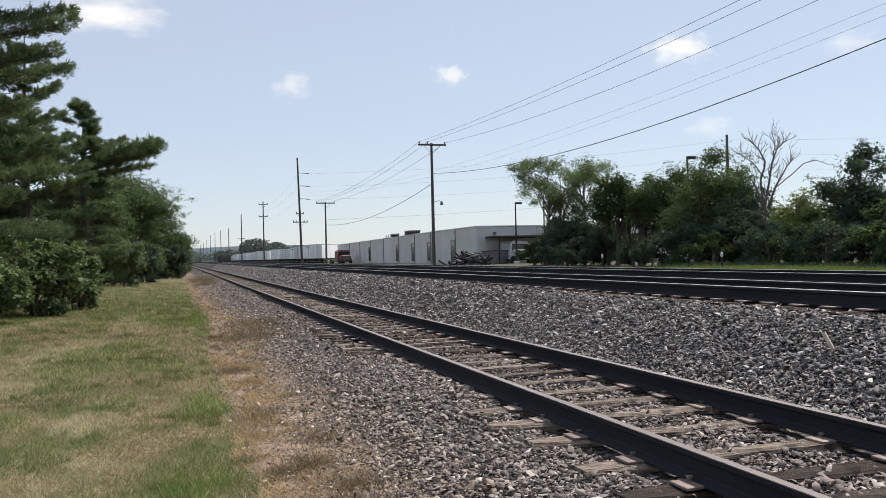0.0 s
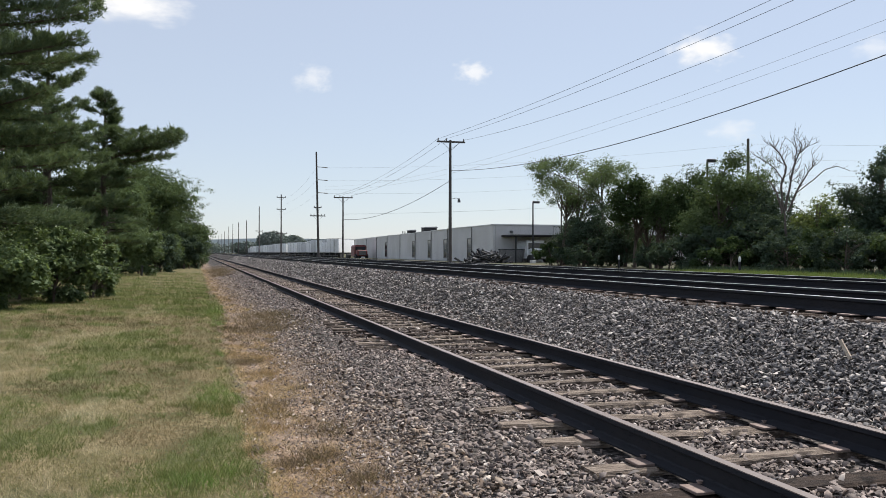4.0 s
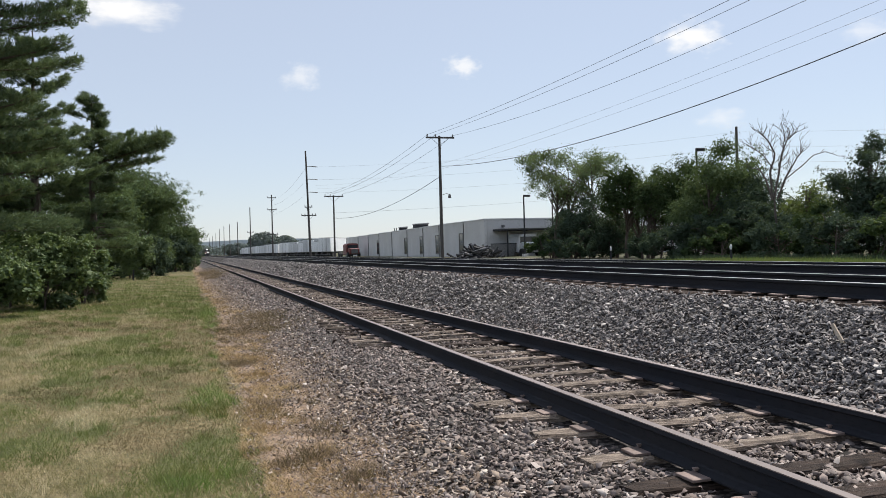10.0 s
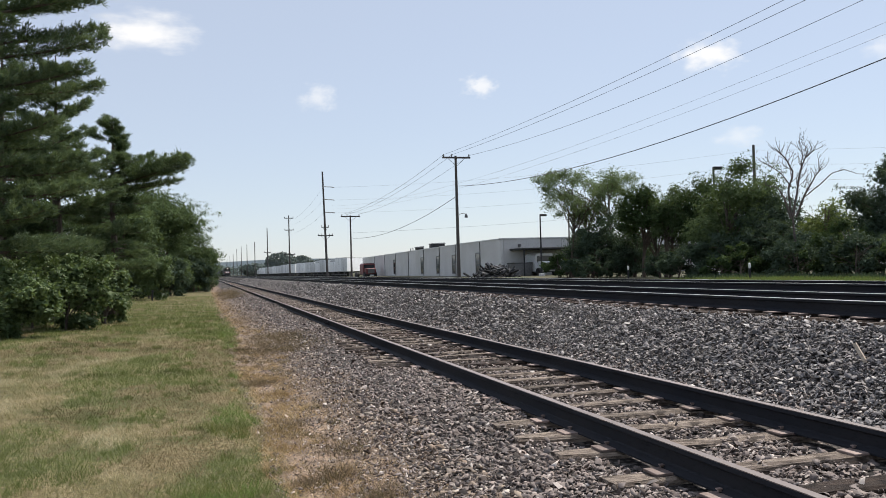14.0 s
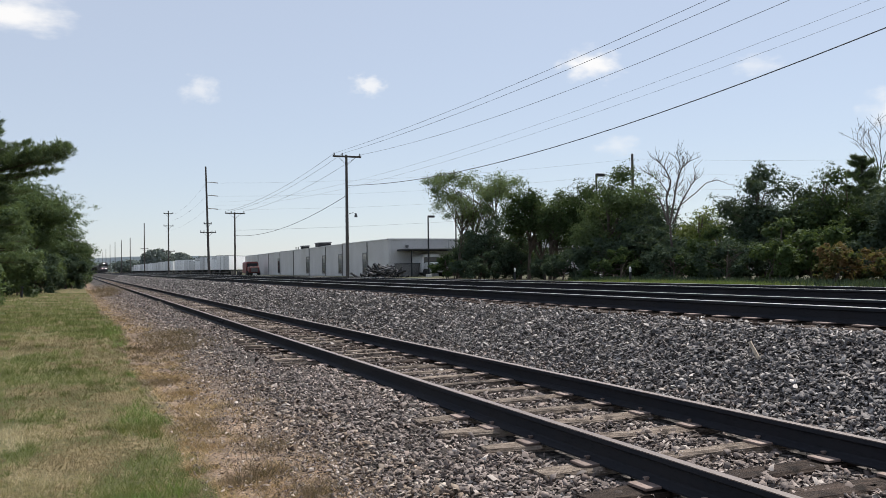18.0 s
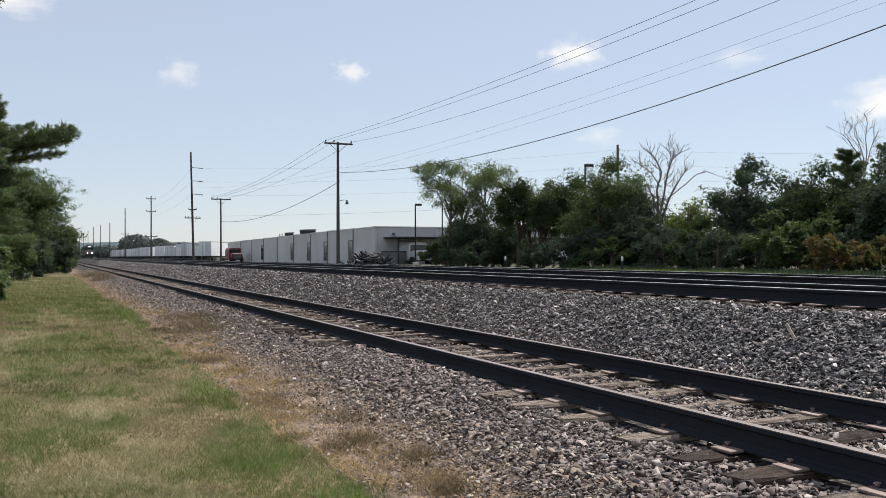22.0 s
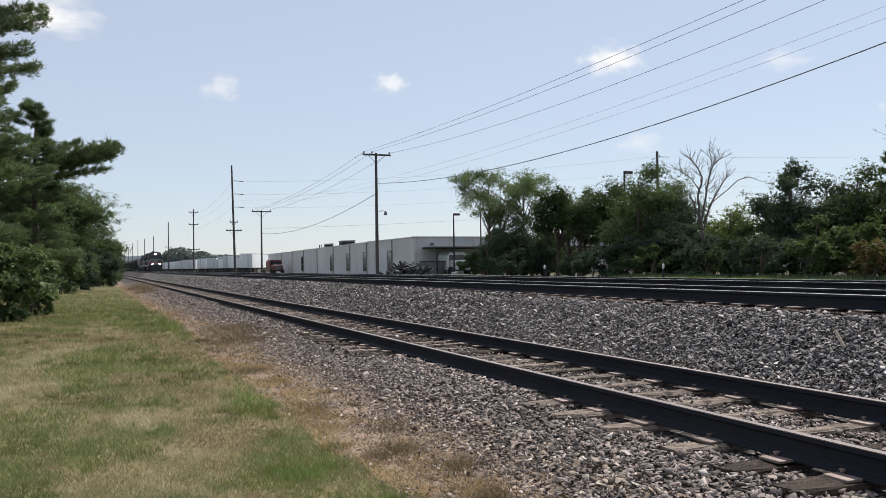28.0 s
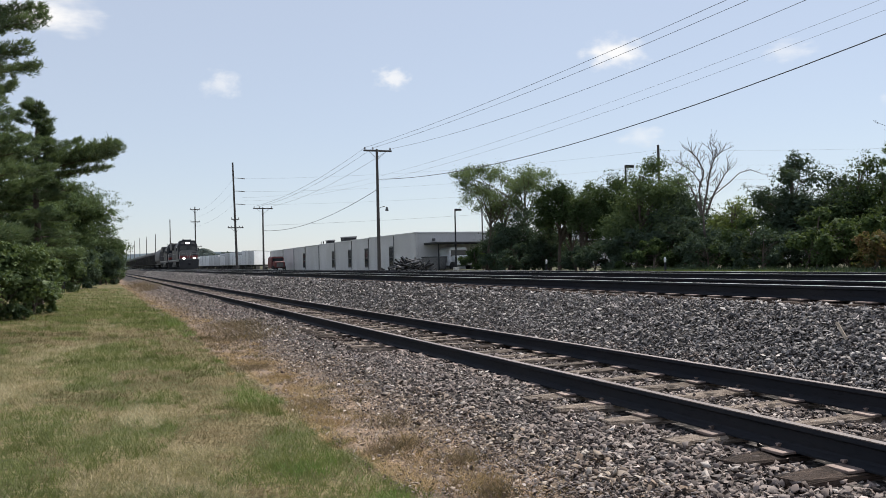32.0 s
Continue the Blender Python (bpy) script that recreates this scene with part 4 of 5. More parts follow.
def plant_trees():
    # pines and shrubs beside the lawn
    pine_tree("tall white pine with long plumed boughs", -5.2, 24.0, 14.6, 3.9, 31, 2.2, 0.18, 1.5, [(7.0, -0.25, 3.5), (7.4, -0.1, 3.3), (8.1, -0.3, 3.9), (8.3, -0.1, 3.7), (6.2, -0.45, 3.4), (3.4, -0.5, 3.4), (2.8, -0.8, 3.2), (4.0, -0.2, 3.1), (4.9, -0.7, 3.2)])
    pine_tree("white pine with a ragged top beside the lawn", -3.9, 29.4, 8.7, 2.5, 32, 1.9, 0.02, 1.6)
    pine_tree("smaller white pine reaching over the lawn", -2.5, 32.5, 7.35, 1.9, 33, 1.8, 0.25, 1.2, [(4.85, -0.62, 3.2), (5.05, -0.5, 2.9), (4.7, -0.8, 2.8), (4.95, -0.7, 3.15), (4.75, -0.55, 3.0), (4.5, -0.4, 2.4), (5.5, -0.3, 1.5)])
    pine_tree("white pine filling the row behind the lawn", -5.8, 31.0, 9.5, 2.9, 37, 0.8, 0.12, 0.7)
    for x, y, h, w, n, seed, label in (
            (-3.9, 22.4, 2.1, 2.8, 17000, 34, "leafy green shrub at the edge of the lawn"),
            (-5.9, 21.4, 2.3, 3.2, 13000, 35, "dense green shrub under the pines"),
            (-2.75, 25.2, 2.35, 2.2, 17000, 38, "bright leafy shrub under the pine boughs"),
            (-4.0, 26.5, 2.6, 3.0, 9000, 39, "shaded shrub behind the lawn's edge"),
            (-2.2, 28.0, 2.3, 1.7, 9000, 45, "narrow leafy shrub at the foot of the pine")):
        broad_tree("shrub", label, x, y, h, w, n, LEAFBUSH, seed, 0.02, 0.085, 50, 3, 0.03, group="shrubs beside the lawn")
    broad_tree("shrub", "young bushy tree at the lawn's edge", -2.5, 54.0, 3.3, 2.8, 9000, LEAFBUSH, 36, 0.03, 0.14, 36, 1, 0.05, group="shrubs beside the lawn")
    for i, (x, y, h, s, n) in enumerate(((-3.1, 72, 10.0, 9.0, 56000), (-5.4, 62, 9.0, 8.4, 28000), (-0.6, 86, 7.0, 6.0, 26000), (-8.5, 52, 10, 8, 13000), (-1.6, 98, 7.5, 6.6, 9000), (-7.0, 50, 5.6, 4.5, 9000))):
        broad_tree("leafy_tree", "full dark green tree shading the lawn's end", x, y, h, s, n, LEAFMID if i != 3 else LEAF, 40 + i, 0.02, 0.175, 56, 1, 0.16, group="trees at the lawn's end")
    for i, (x, y, h, w, n) in enumerate(((-1.9, 64, 3.4, 3.6, 8000), (-0.2, 78, 3.6, 4.0, 8000), (0.7, 88, 3.0, 3.0, 5000), (-3.6, 57, 3.0, 3.6, 7000))):
        broad_tree("shrub", "dense dark shrub under the trees at the lawn's end", x, y, h, w, n, LEAFDARK, 140 + i, 0.02, 0.17, 40, 3, 0.05, group="shrubs beside the lawn")
    # trees beyond the main line
    broad_tree("locust_tree", "pale feathery locust tree with an open crown", 31.0, 63.0, 9.5, 9.6, 30000, LEAFLIGHT, 51, 0.5, 0.14, 80, 3, 0.1, 0.8)
    group = "trees beyond the main line"
    for x, y, h, s, n, leaf, seed, low, label in (
            (31.0, 60.0, 5.6, 6.0, 15000, LEAFDARK, 52, 0.02, "dark dense tree under the locust"),
            (32.0, 66.5, 4.6, 4.5, 8000, LEAFDARK, 63, 0.02, "low dark tree beside the loading yard"),
            (32.0, 57.5, 4.7, 5.6, 12000, LEAFDARK, 64, 0.04, "dark tree between the locust and the thicket"),
            (33.8, 50.2, 7.5, 5.6, 17000, LEAF, 83, 0.2, "dark tree behind the forked trunk"),
            (32.6, 52.4, 6.9, 4.8, 11000, LEAFMID, 86, 0.22, "leafy tree with a high crown in the thicket"),
            (31.5, 54.0, 7.3, 6.0, 16000, LEAF, 53, 0.3, "round green tree with forked trunk"),
            (33.3, 46.4, 8.3, 7.6, 40000, LEAFMID, 54, 0.02, "tall leafy tree with uneven top"),
            (37.0, 34.4, 6.1, 5.0, 13000, LEAFDARK, 82, 0.02, "round dark tree in the thicket"),
            (33.8, 43.4, 5.9, 5.8, 16000, LEAFDARK, 55, 0.02, "bushy dark tree behind the verge"),
            (35.5, 40.5, 5.2, 4.5, 11000, LEAFYELLOW, 56, 0.02, "low sunlit tree in the thicket"),
            (35.2, 35.6, 7.1, 6.2, 27000, LEAFDARK, 57, 0.02, "pointed dark green tree"),
            (37.5, 32.5, 6.6, 6.6, 20000, LEAF, 58, 0.02, "dense green tree in the thicket"),
            (37.5, 26.5, 7.0, 7.0, 20000, LEAFDARK, 59, 0.02, "dense dark tree in the thicket"),
            (40.0, 30.0, 7.4, 6.0, 18000, LEAFDARK, 81, 0.05, "tall dark tree behind the thicket"),
            (36.0, 21.0, 6.6, 7.0, 16000, LEAF, 65, 0.02, "broad green tree at the end of the thicket")):
        broad_tree("leafy_tree", label, x, y, h, s, n, leaf, seed, low, 0.15, 46, 2, 0.12, group=group)
    group = "shrubs beyond the main line"
    for x, y, h, s, n, leaf, seed, label in (
            (31.0, 29.0, 3.4, 5.2, 12000, LEAFVINE, 60, "green vine-covered shrub below the thicket"),
            (30.2, 25.6, 2.0, 3.6, 5500, LEAFDRY, 61, "withered brown shrub below the thicket"),
            (30.6, 21.8, 2.1, 4.0, 5500, LEAFDRY, 62, "withered brown shrub at the tracks"),
            (30.5, 33.0, 2.6, 4.6, 8000, LEAFDARK, 66, "dark shrub at the foot of the thicket"),
            (31.0, 37.5, 2.6, 5.0, 8000, LEAFDARK, 67, "dark shrub at the foot of the thicket"),
            (30.5, 42.0, 2.3, 5.0, 8000, LEAF, 68, "green shrub at the foot of the thicket"),
            (30.0, 46.5, 2.4, 5.0, 8000, LEAFDARK, 69, "dark shrub at the foot of the thicket"),
            (29.0, 57.0, 2.4, 5.0, 8000, LEAFDARK, 70, "dark shrub below the locust tree"),
            (29.0, 64.0, 2.2, 4.0, 6000, LEAF, 73, "green shrub below the locust tree"),
            (30.0, 50.0, 1.9, 3.6, 5000, LEAFDARK, 77, "low dark shrub at the foot of the thicket"),
            (33.6, 33.6, 2.8, 4.2, 7000, LEAFDARK, 84, "dark shrub under the pointed tree"),
            (35.0, 28.5, 2.6, 4.0, 6000, LEAFDARK, 85, "dark shrub under the thicket"),
            (29.2, 60.5, 2.2, 4.4, 6000, LEAFDARK, 76, "dark shrub below the locust tree"),
            (31.5, 35.0, 3.2, 4.6, 8000, LEAF, 78, "green shrub at the foot of the thicket"),
            (32.0, 40.0, 3.4, 4.8, 9000, LEAFDARK, 79, "dark shrub at the foot of the thicket"),
            (31.0, 44.5, 3.0, 4.4, 8000, LEAFDARK, 80, "dark shrub at the foot of the thicket")):
        broad_tree("shrub", label, x, y, h, s, n, leaf, seed, 0.02, 0.14, 34, 3, 0.05, group=group)
    pine_tree("dark pine above the thicket", 40.4, 33.2, 6.9, 2.2, 74, 1.0, 0.1, 1.0, (), 0.24)
    pine_tree("dark pine above the thicket", 41.5, 30.6, 7.9, 2.6, 75, 1.0, 0.1, 1.0, (), 0.24)
    bare_tree("bare dead tree with grey forked limbs", 31.7, 38.9, 7.15, 71, (
        (((0, 0), (0.01, 0.25), (0.0, 0.5)), 1.0, 0),
        (((-0.01, 0.46), (-0.05, 0.6), (-0.09, 0.68), (-0.12, 0.72)), 0.6, 2),
        (((0.0, 0.48), (-0.02, 0.66), (0.02, 0.82), (-0.03, 0.92), (-0.08, 0.98)), 0.6, 14),
        (((0.01, 0.48), (0.03, 0.64), (0.06, 0.82), (0.11, 0.93), (0.17, 0.99)), 0.6, 14),
        (((0.02, 0.47), (0.09, 0.63), (0.16, 0.73), (0.22, 0.84)), 0.55, 11),
        (((-0.01, 0.7), (-0.06, 0.8), (-0.13, 0.86), (-0.19, 0.89)), 0.3, 8),
        (((0.04, 0.72), (0.08, 0.85), (0.09, 0.95), (0.07, 1.03)), 0.3, 8),
        (((0.09, 0.62), (0.2, 0.71), (0.29, 0.79), (0.37, 0.81), (0.42, 0.79), (0.46, 0.77)), 0.3, 3)), 0.115, -0.68)
    bare_tree("leafless pale tree above the thicket", 42.2, 33.6, 8.7, 72, (
        (((0, 0), (0.0, 0.4), (0.01, 0.68)), 1.0, 0),
        (((0.01, 0.66), (-0.03, 0.78), (-0.08, 0.86), (-0.13, 0.91)), 0.5, 7),
        (((0.01, 0.67), (-0.01, 0.8), (-0.04, 0.92), (-0.05, 1.0)), 0.5, 7),
        (((0.01, 0.67), (0.02, 0.8), (0.02, 0.92), (0.03, 1.02)), 0.5, 7),
        (((0.01, 0.68), (0.04, 0.8), (0.08, 0.9)), 0.4, 6)), 0.07, -0.9)


plant_trees()


# ---- poles and wires ----
def pole(label, x, y, height, radius, arms, group="poles along the line", lean=(0, 0), name="utility_pole"):
    """arms: (height, half length, insulators)."""
    p = thing(name, label, "utility pole", group)
    p.location = (x, y, 0.1)
    part("post", Shape().tube([(lean[0] * s / 4, lean[1] * s / 4, height * s / 4) for s in range(5)], [radius * (1.15 - 0.11 * s) for s in range(5)], 10), POLE, p)
    for z, half, pins in arms:
        k = z / height
        a = part("crossarm", Shape().box(lean[0] * k - half, lean[1] * k - radius - 0.11, z - 0.06, lean[0] * k + half, lean[1] * k - radius, z + 0.06, c=0.01), POLE, p)
        for s in (-1, 1):
            part("brace", Shape().tube([(lean[0] * k + s * half * 0.62, -radius - 0.04, z - 0.03), (lean[0] * k, -radius - 0.02, z - 0.62)], 0.018, 4), IRON, p)
        for dx in pins:
            part("insulator", Shape().tube([(lean[0] * k + dx, -radius - 0.06, z + 0.06), (lean[0] * k + dx, -radius - 0.06, z + 0.12), (lean[0] * k + dx, -radius - 0.06, z + 0.24)], [0.02, 0.06, 0.045], 8), GLASSCAP, a)
    return p


def wire(label, a, b, sag, radius, material=WIRE, steps=24):
    a, b = Vector(a), Vector(b)
    pts = [a.lerp(b, i / steps) - Vector((0, 0, 4 * sag * (i / steps) * (1 - i / steps))) for i in range(steps + 1)]
    return tagged(part("overhead_wire", Shape().tube(pts, radius, 5), material), label, "wire", "overhead wires")


def build_poles():
    a = pole("brown wooden pole with one crossarm and a lamp", 18.15, 57.5, 9.35, 0.12, [(9.2, 1.05, (-0.95, -0.35, 0.95))])
    arm = part("lamp_arm", Shape().tube([(0.12, -0.1, 5.12), (0.4, -0.15, 5.2), (0.62, -0.15, 5.14)], 0.02, 6), IRON, a)
    part("lamp_head", Shape().tube([(0.62, -0.15, 5.17), (0.62, -0.15, 5.04), (0.62, -0.15, 4.88)], [0.05, 0.1, 0.12], 10), IRON, arm, "round yard lamp")
    pole("brown wooden pole with one crossarm", 16.9, 96.0, 7.75, 0.11, [(7.6, 1.1, (-1, -0.4, 1))])
    c = pole("tall leaning transmission pole with side arms", 16.2, 111.0, 14.6, 0.15, [(6.1, 1.0, (-0.9, -0.5, 0.5, 0.9)), (7.2, 0.5, (-0.45, 0.45))], lean=(-0.35, 0))
    for z in (12.6, 10.9, 9.2):
        q = part("side_arm", Shape().tube([(-0.3, -0.1, z), (0.7, -0.1, z - 0.05)], 0.045, 6), IRON, c)
        part("insulator", Shape().tube([(0.7, -0.1, z - 0.05), (1.15, -0.1, z - 0.1)], 0.06, 8), GLASSCAP, q)
    pole("tall pole with three crossarms", 14.3, 142.5, 11.0, 0.12, [(10.5, 0.75, (-0.7, 0.7)), (8.5, 0.75, (-0.7, 0.7)), (4.4, 0.95, (-0.85, 0.85))])
    for y, h in ((194, 11.7), (245, 10.4), (292, 11.4), (339, 12.4), (388, 12.8), (440, 12.0), (500, 12.0), (570, 12.0)):
        pole("distant slim wooden pole", 14.3, y, h, 0.13, [(h - 5.6, 0.8, (-0.7, 0.7))] if y < 200 else [])
    pole("tall dark pole behind the trees", 60.8, 81.5, 14.3, 0.2, [], name="steel_pole")
    pole("slim dark pole by the building", 40.0, 86.5, 7.3, 0.09, [], name="steel_pole")
    pole("brown wooden pole with one crossarm", 19.8, 4.0, 10.4, 0.12, [(10.2, 1.05, (-0.95, -0.35, 0.95))])
    for dx, za, zb, sag in ((-0.95, 9.5, 10.2, 0.55), (-0.35, 9.5, 10.2, 0.6), (0.95, 9.45, 10.45, 1.05)):
        wire("dark overhead wire between poles", (18.15 + dx, 57.3, za), (19.8 + dx, 3.8, zb), sag, 0.009)
        wire("dark overhead wire between poles", (18.15 + dx, 57.3, za), (16.9 + dx, 95.8, 7.95), 0.6, 0.01)
    wire("thick dark cable sagging between poles", (18.2, 57.3, 7.25), (19.75, 3.8, 8.7), 1.62, 0.018)
    wire("thick dark cable sagging between poles", (18.2, 57.3, 6.6), (16.9, 95.8, 5.2), 0.9, 0.02)
    for z in (12.6, 10.9, 9.2):
        wire("thin pale transmission wire", (17.35, 110.9, z), (60.8, 81.5, z + 1.2), 0.7, 0.0075, FARWIRE)
        wire("thin pale transmission wire", (60.8, 81.5, z + 1.2), (125, 40, z + 1.5), 1.2, 0.0075, FARWIRE)
        wire("thin transmission wire along the line", (15.9, 111, z), (14.3 + (z - 10) * 0.4, 142.5, min(10.6, z - 1.5)), 0.5, 0.0075, FARWIRE)
    wire("thin dark wire across to the lot", (16.95, 95.95, 5.8), (60.8, 81.5, 8.0), 0.4, 0.01, FARWIRE)
    for dz in (0.0, 0.42):
        wire("thin pale wire high beside the line", (17.0, 111, 10.15 - dz), (26, 4, 11.46 - dz), 2.43, 0.006, FARWIRE)


build_poles()


def lot_lamp(label, x, y, height, out):
    p = thing("lot_lamp", label, "street lamp", "lot lamps")
    p.location = (x, y, 0.1)
    part("post", Shape().tube([(0, 0, 0), (0, 0, height)], [0.11, 0.07], 8), DARKMETAL, p)
    part("lamp_head", Shape().box(min(0, out), -0.16, height - 0.08, max(0, out), 0.16, height + 0.14, c=0.03), DARKMETAL, p, "dark box-shaped lamp head")
    part("base", Shape().box(-0.25, -0.25, 0, 0.25, 0.25, 0.5, c=0.03), CONCRETE, p, "concrete footing")


lot_lamp("dark slim lot lamp with a box head", 34.2, 80.8, 6.5, 0.7)
lot_lamp("dark lot lamp half hidden by leaves", 37.0, 54.0, 8.1, 0.7)


# ---- warehouse ----
def build_warehouse():
    x0, y0, y1, top, low = 32.2, 87.5, 172.0, 4.45, 4.0
    wide = 70.0
    b = thing("warehouse", "long low white concrete warehouse with dark windows", "building")
    b.location = (x0, y0, 0.1)
    h = top - 0.1
    lines = (0, 7.3, 17.4, 25.3, 34.2, 44.0, 53.5, 62.5, 72.0, y1 - y0)
    for i in range(len(lines) - 1):
        a, c = lines[i], lines[i + 1]
        z = h - (top - low) * max(0, i - 1) / 8
        part("wall_panel", Shape().box(0, a + 0.02, 0, 0.3, c - 0.02, z, c=0.02), CONCRETE, b)
        part("downpipe", Shape().tube([(-0.06, c, 0.1), (-0.06, c, z - 0.05)], 0.05, 6), IRON, b)
        part("coping", Shape().box(-0.06, a, z, 0.36, c, z + 0.1), TRIMWHITE, b)
        if i in (0, 1, 2, 3, 5):
            w = part("window", Shape().box(-0.02, c + 0.35, 0.65, 0.1, c + 1.7, 2.95), DARKGLASS, b, "tall dark window")
            part("frame", Shape().box(-0.05, c + 0.23, 0.55, 0.02, c + 0.35, 3.07).box(-0.05, c + 1.7, 0.55, 0.02, c + 1.82, 3.07).box(-0.05, c + 0.35, 2.95, 0.02, c + 1.7, 3.07).box(-0.05, c + 0.35, 0.55, 0.02, c + 1.7, 0.65), IRON, w)
            part("glazing_bar", Shape().box(-0.04, c + 0.35, 1.75, 0.0, c + 1.7, 1.82), IRON, w)
    for i in range(10):
        part("wall_panel", Shape().box(0.32 + i * 7, 0, 2.5 if 0 < i < 3 else 0, 7.29 + i * 7, 0.3, h, c=0.02), CONCRETE, b)
    part("coping", Shape().box(-0.06, -0.08, h, wide, 0.36, h + 0.12), TRIMWHITE, b)
    part("wall_panel", Shape().box(wide, 0, 0, wide + 0.3, y1 - y0, h), CONCRETE, b)
    part("wall_panel", Shape().box(0.3, y1 - y0 - 0.3, 0, wide, y1 - y0, low - 0.1), CONCRETE, b)
    part("roof", Shape().prism([(0.3, h - 0.55), (wide, h - 0.55), (wide, h - 0.4), (0.3, h - 0.4)], 0.3, y1 - y0 - 0.3), ROOF, b)
    part("canopy", Shape().box(1.0, -3.6, 3.05, 24, 0, 3.25, c=0.03), DARKMETAL, b, "flat dark loading canopy")
    for i in range(5):
        part("canopy_post", Shape().tube([(1.4 + i * 5, -3.4, 0), (1.4 + i * 5, -3.4, 3.05)], 0.08, 6), DARKMETAL, b)
    part("loading_bay", Shape().box(7.3, 0.9, 0, 21.3, 1.0, 2.5), DARKMETAL, b, "dark recessed loading bay")
    part("wall_lamp", Shape().box(2.0, -0.3, h - 0.9, 2.3, 0, h - 0.6, c=0.03), IRON, b)
    for y, s in ((33.0, 1.25), (42.5, 0.75)):
        u = part("roof_unit", Shape().box(1.0, y, h - 0.4, 1.0 + s * 1.6, y + s * 1.3, h + 0.1 + s * 0.42, c=0.05), DARKMETAL, b, "dark rooftop air unit")
        part("hood", Shape().prism([(0.9, h + 0.1 + s * 0.42), (1.1 + s * 1.6, h + 0.1 + s * 0.42), (1.0 + s * 1.6, h + 0.3 + s * 0.42), (1.0, h + 0.22 + s * 0.42)], y - 0.1, y + s * 1.4), ROOF, u)
    for y in (47, 49, 50.5):
        part("vent_pipe", Shape().tube([(2, y, h - 0.4), (2, y, h + 0.55)], 0.07, 6), DARKMETAL, b)


build_warehouse()


def build_scrap():
    pile = thing("scrap_heap", "heap of dark scrap metal beside the warehouse", "scrap heap")
    r = random.Random(4)
    pile.location = (29.3, 81.5, 0.1)
    for k in range(130):
        x, y = r.gauss(0, 0.95), r.gauss(0, 1.3)
        z = max(0.1, 1.35 - 0.6 * abs(x)) * r.uniform(0.3, 1)
        m = pose(x, y, z, r.uniform(-50, 50), r.uniform(-50, 50), r.uniform(0, 180))
        s = Shape()
        if k % 3:
            s.box(-r.uniform(0.4, 1.1), -0.09, -0.06, r.uniform(0.4, 1.1), 0.09, 0.06, m, c=0.01)
        else:
            s.tube([m @ Vector((-0.6, 0, 0)), m @ Vector((0, 0.1, 0.05)), m @ Vector((0.6, 0, 0))], 0.09, 7)
        part("beam" if k % 3 else "pipe", s, JUNK, pile)
    part("base_heap", Shape().tube([(0, 0, 0), (0, 0, 0.35), (0, 0, 0.7)], [2.1, 1.4, 0.4], 11), JUNK, pile)


build_scrap()


# ---- trailers and trucks ----
def build_trailer(high, label):
    t = thing("semi_trailer", label, "trailer", "parked trailers")
    part("box", Shape().box(0, -1.3, 1.15, 14.5, 1.3, high, c=0.05), TRAILERWHITE, t)
    part("roof_rail", Shape().box(-0.02, -1.32, high - 0.02, 14.52, 1.32, high + 0.05, c=0.01), IRON, t)
    for s in (-1, 1):
        part("door", Shape().box(-0.05, 0.03 if s > 0 else -1.25, 1.2, 0.0, 1.25 if s > 0 else -0.03, high - 0.07, c=0.01), TRAILERWHITE, t)
        part("lock_rod", Shape().tube([(-0.08, s * 0.45, 1.2), (-0.08, s * 0.45, high - 0.1)], 0.02, 5), IRON, t)
        part("landing_leg", Shape().box(11.4, s * 0.7 - 0.06, 0, 11.55, s * 0.7 + 0.06, 1.15), IRON, t)
        for x in (1.6, 2.9):
            part("wheel", Shape().disc((x, s * 1.05, 0.5), 0.5, 0.45, "y", 14), RUBBER, t)
    part("bumper", Shape().box(-0.02, -1.1, 0.5, 0.08, 1.1, 0.62).box(0, -0.7, 0.62, 0.06, -0.6, 1.15).box(0, 0.6, 0.62, 0.06, 0.7, 1.15), IRON, t)
    part("frame", Shape().box(0.1, -0.5, 0.85, 13.5, -0.38, 1.15).box(0.1, 0.38, 0.85, 13.5, 0.5, 1.15), DARKMETAL, t)
    return t


def park_trailers():
    r = random.Random(14)
    kinds = [build_trailer(4.0, "white box trailer parked in the lot"), build_trailer(3.4, "lower white box trailer parked in the lot")]
    y = 171.5
    for k, t in enumerate(kinds):
        t.matrix_world = pose(27.5, y + 7.2 * k, 0.2, 0, 0, 61)
    y += 7.2
    for k in range(34):
        y += r.uniform(6.7, 7.9) * (1 if r.random() > 0.25 else 1.6)
        copy_thing(kinds[r.random() < 0.3], pose(27.5 + r.uniform(-1.2, 1.2), y, 0.2, 0, 0, 61 + r.uniform(-4, 4)))


park_trailers()


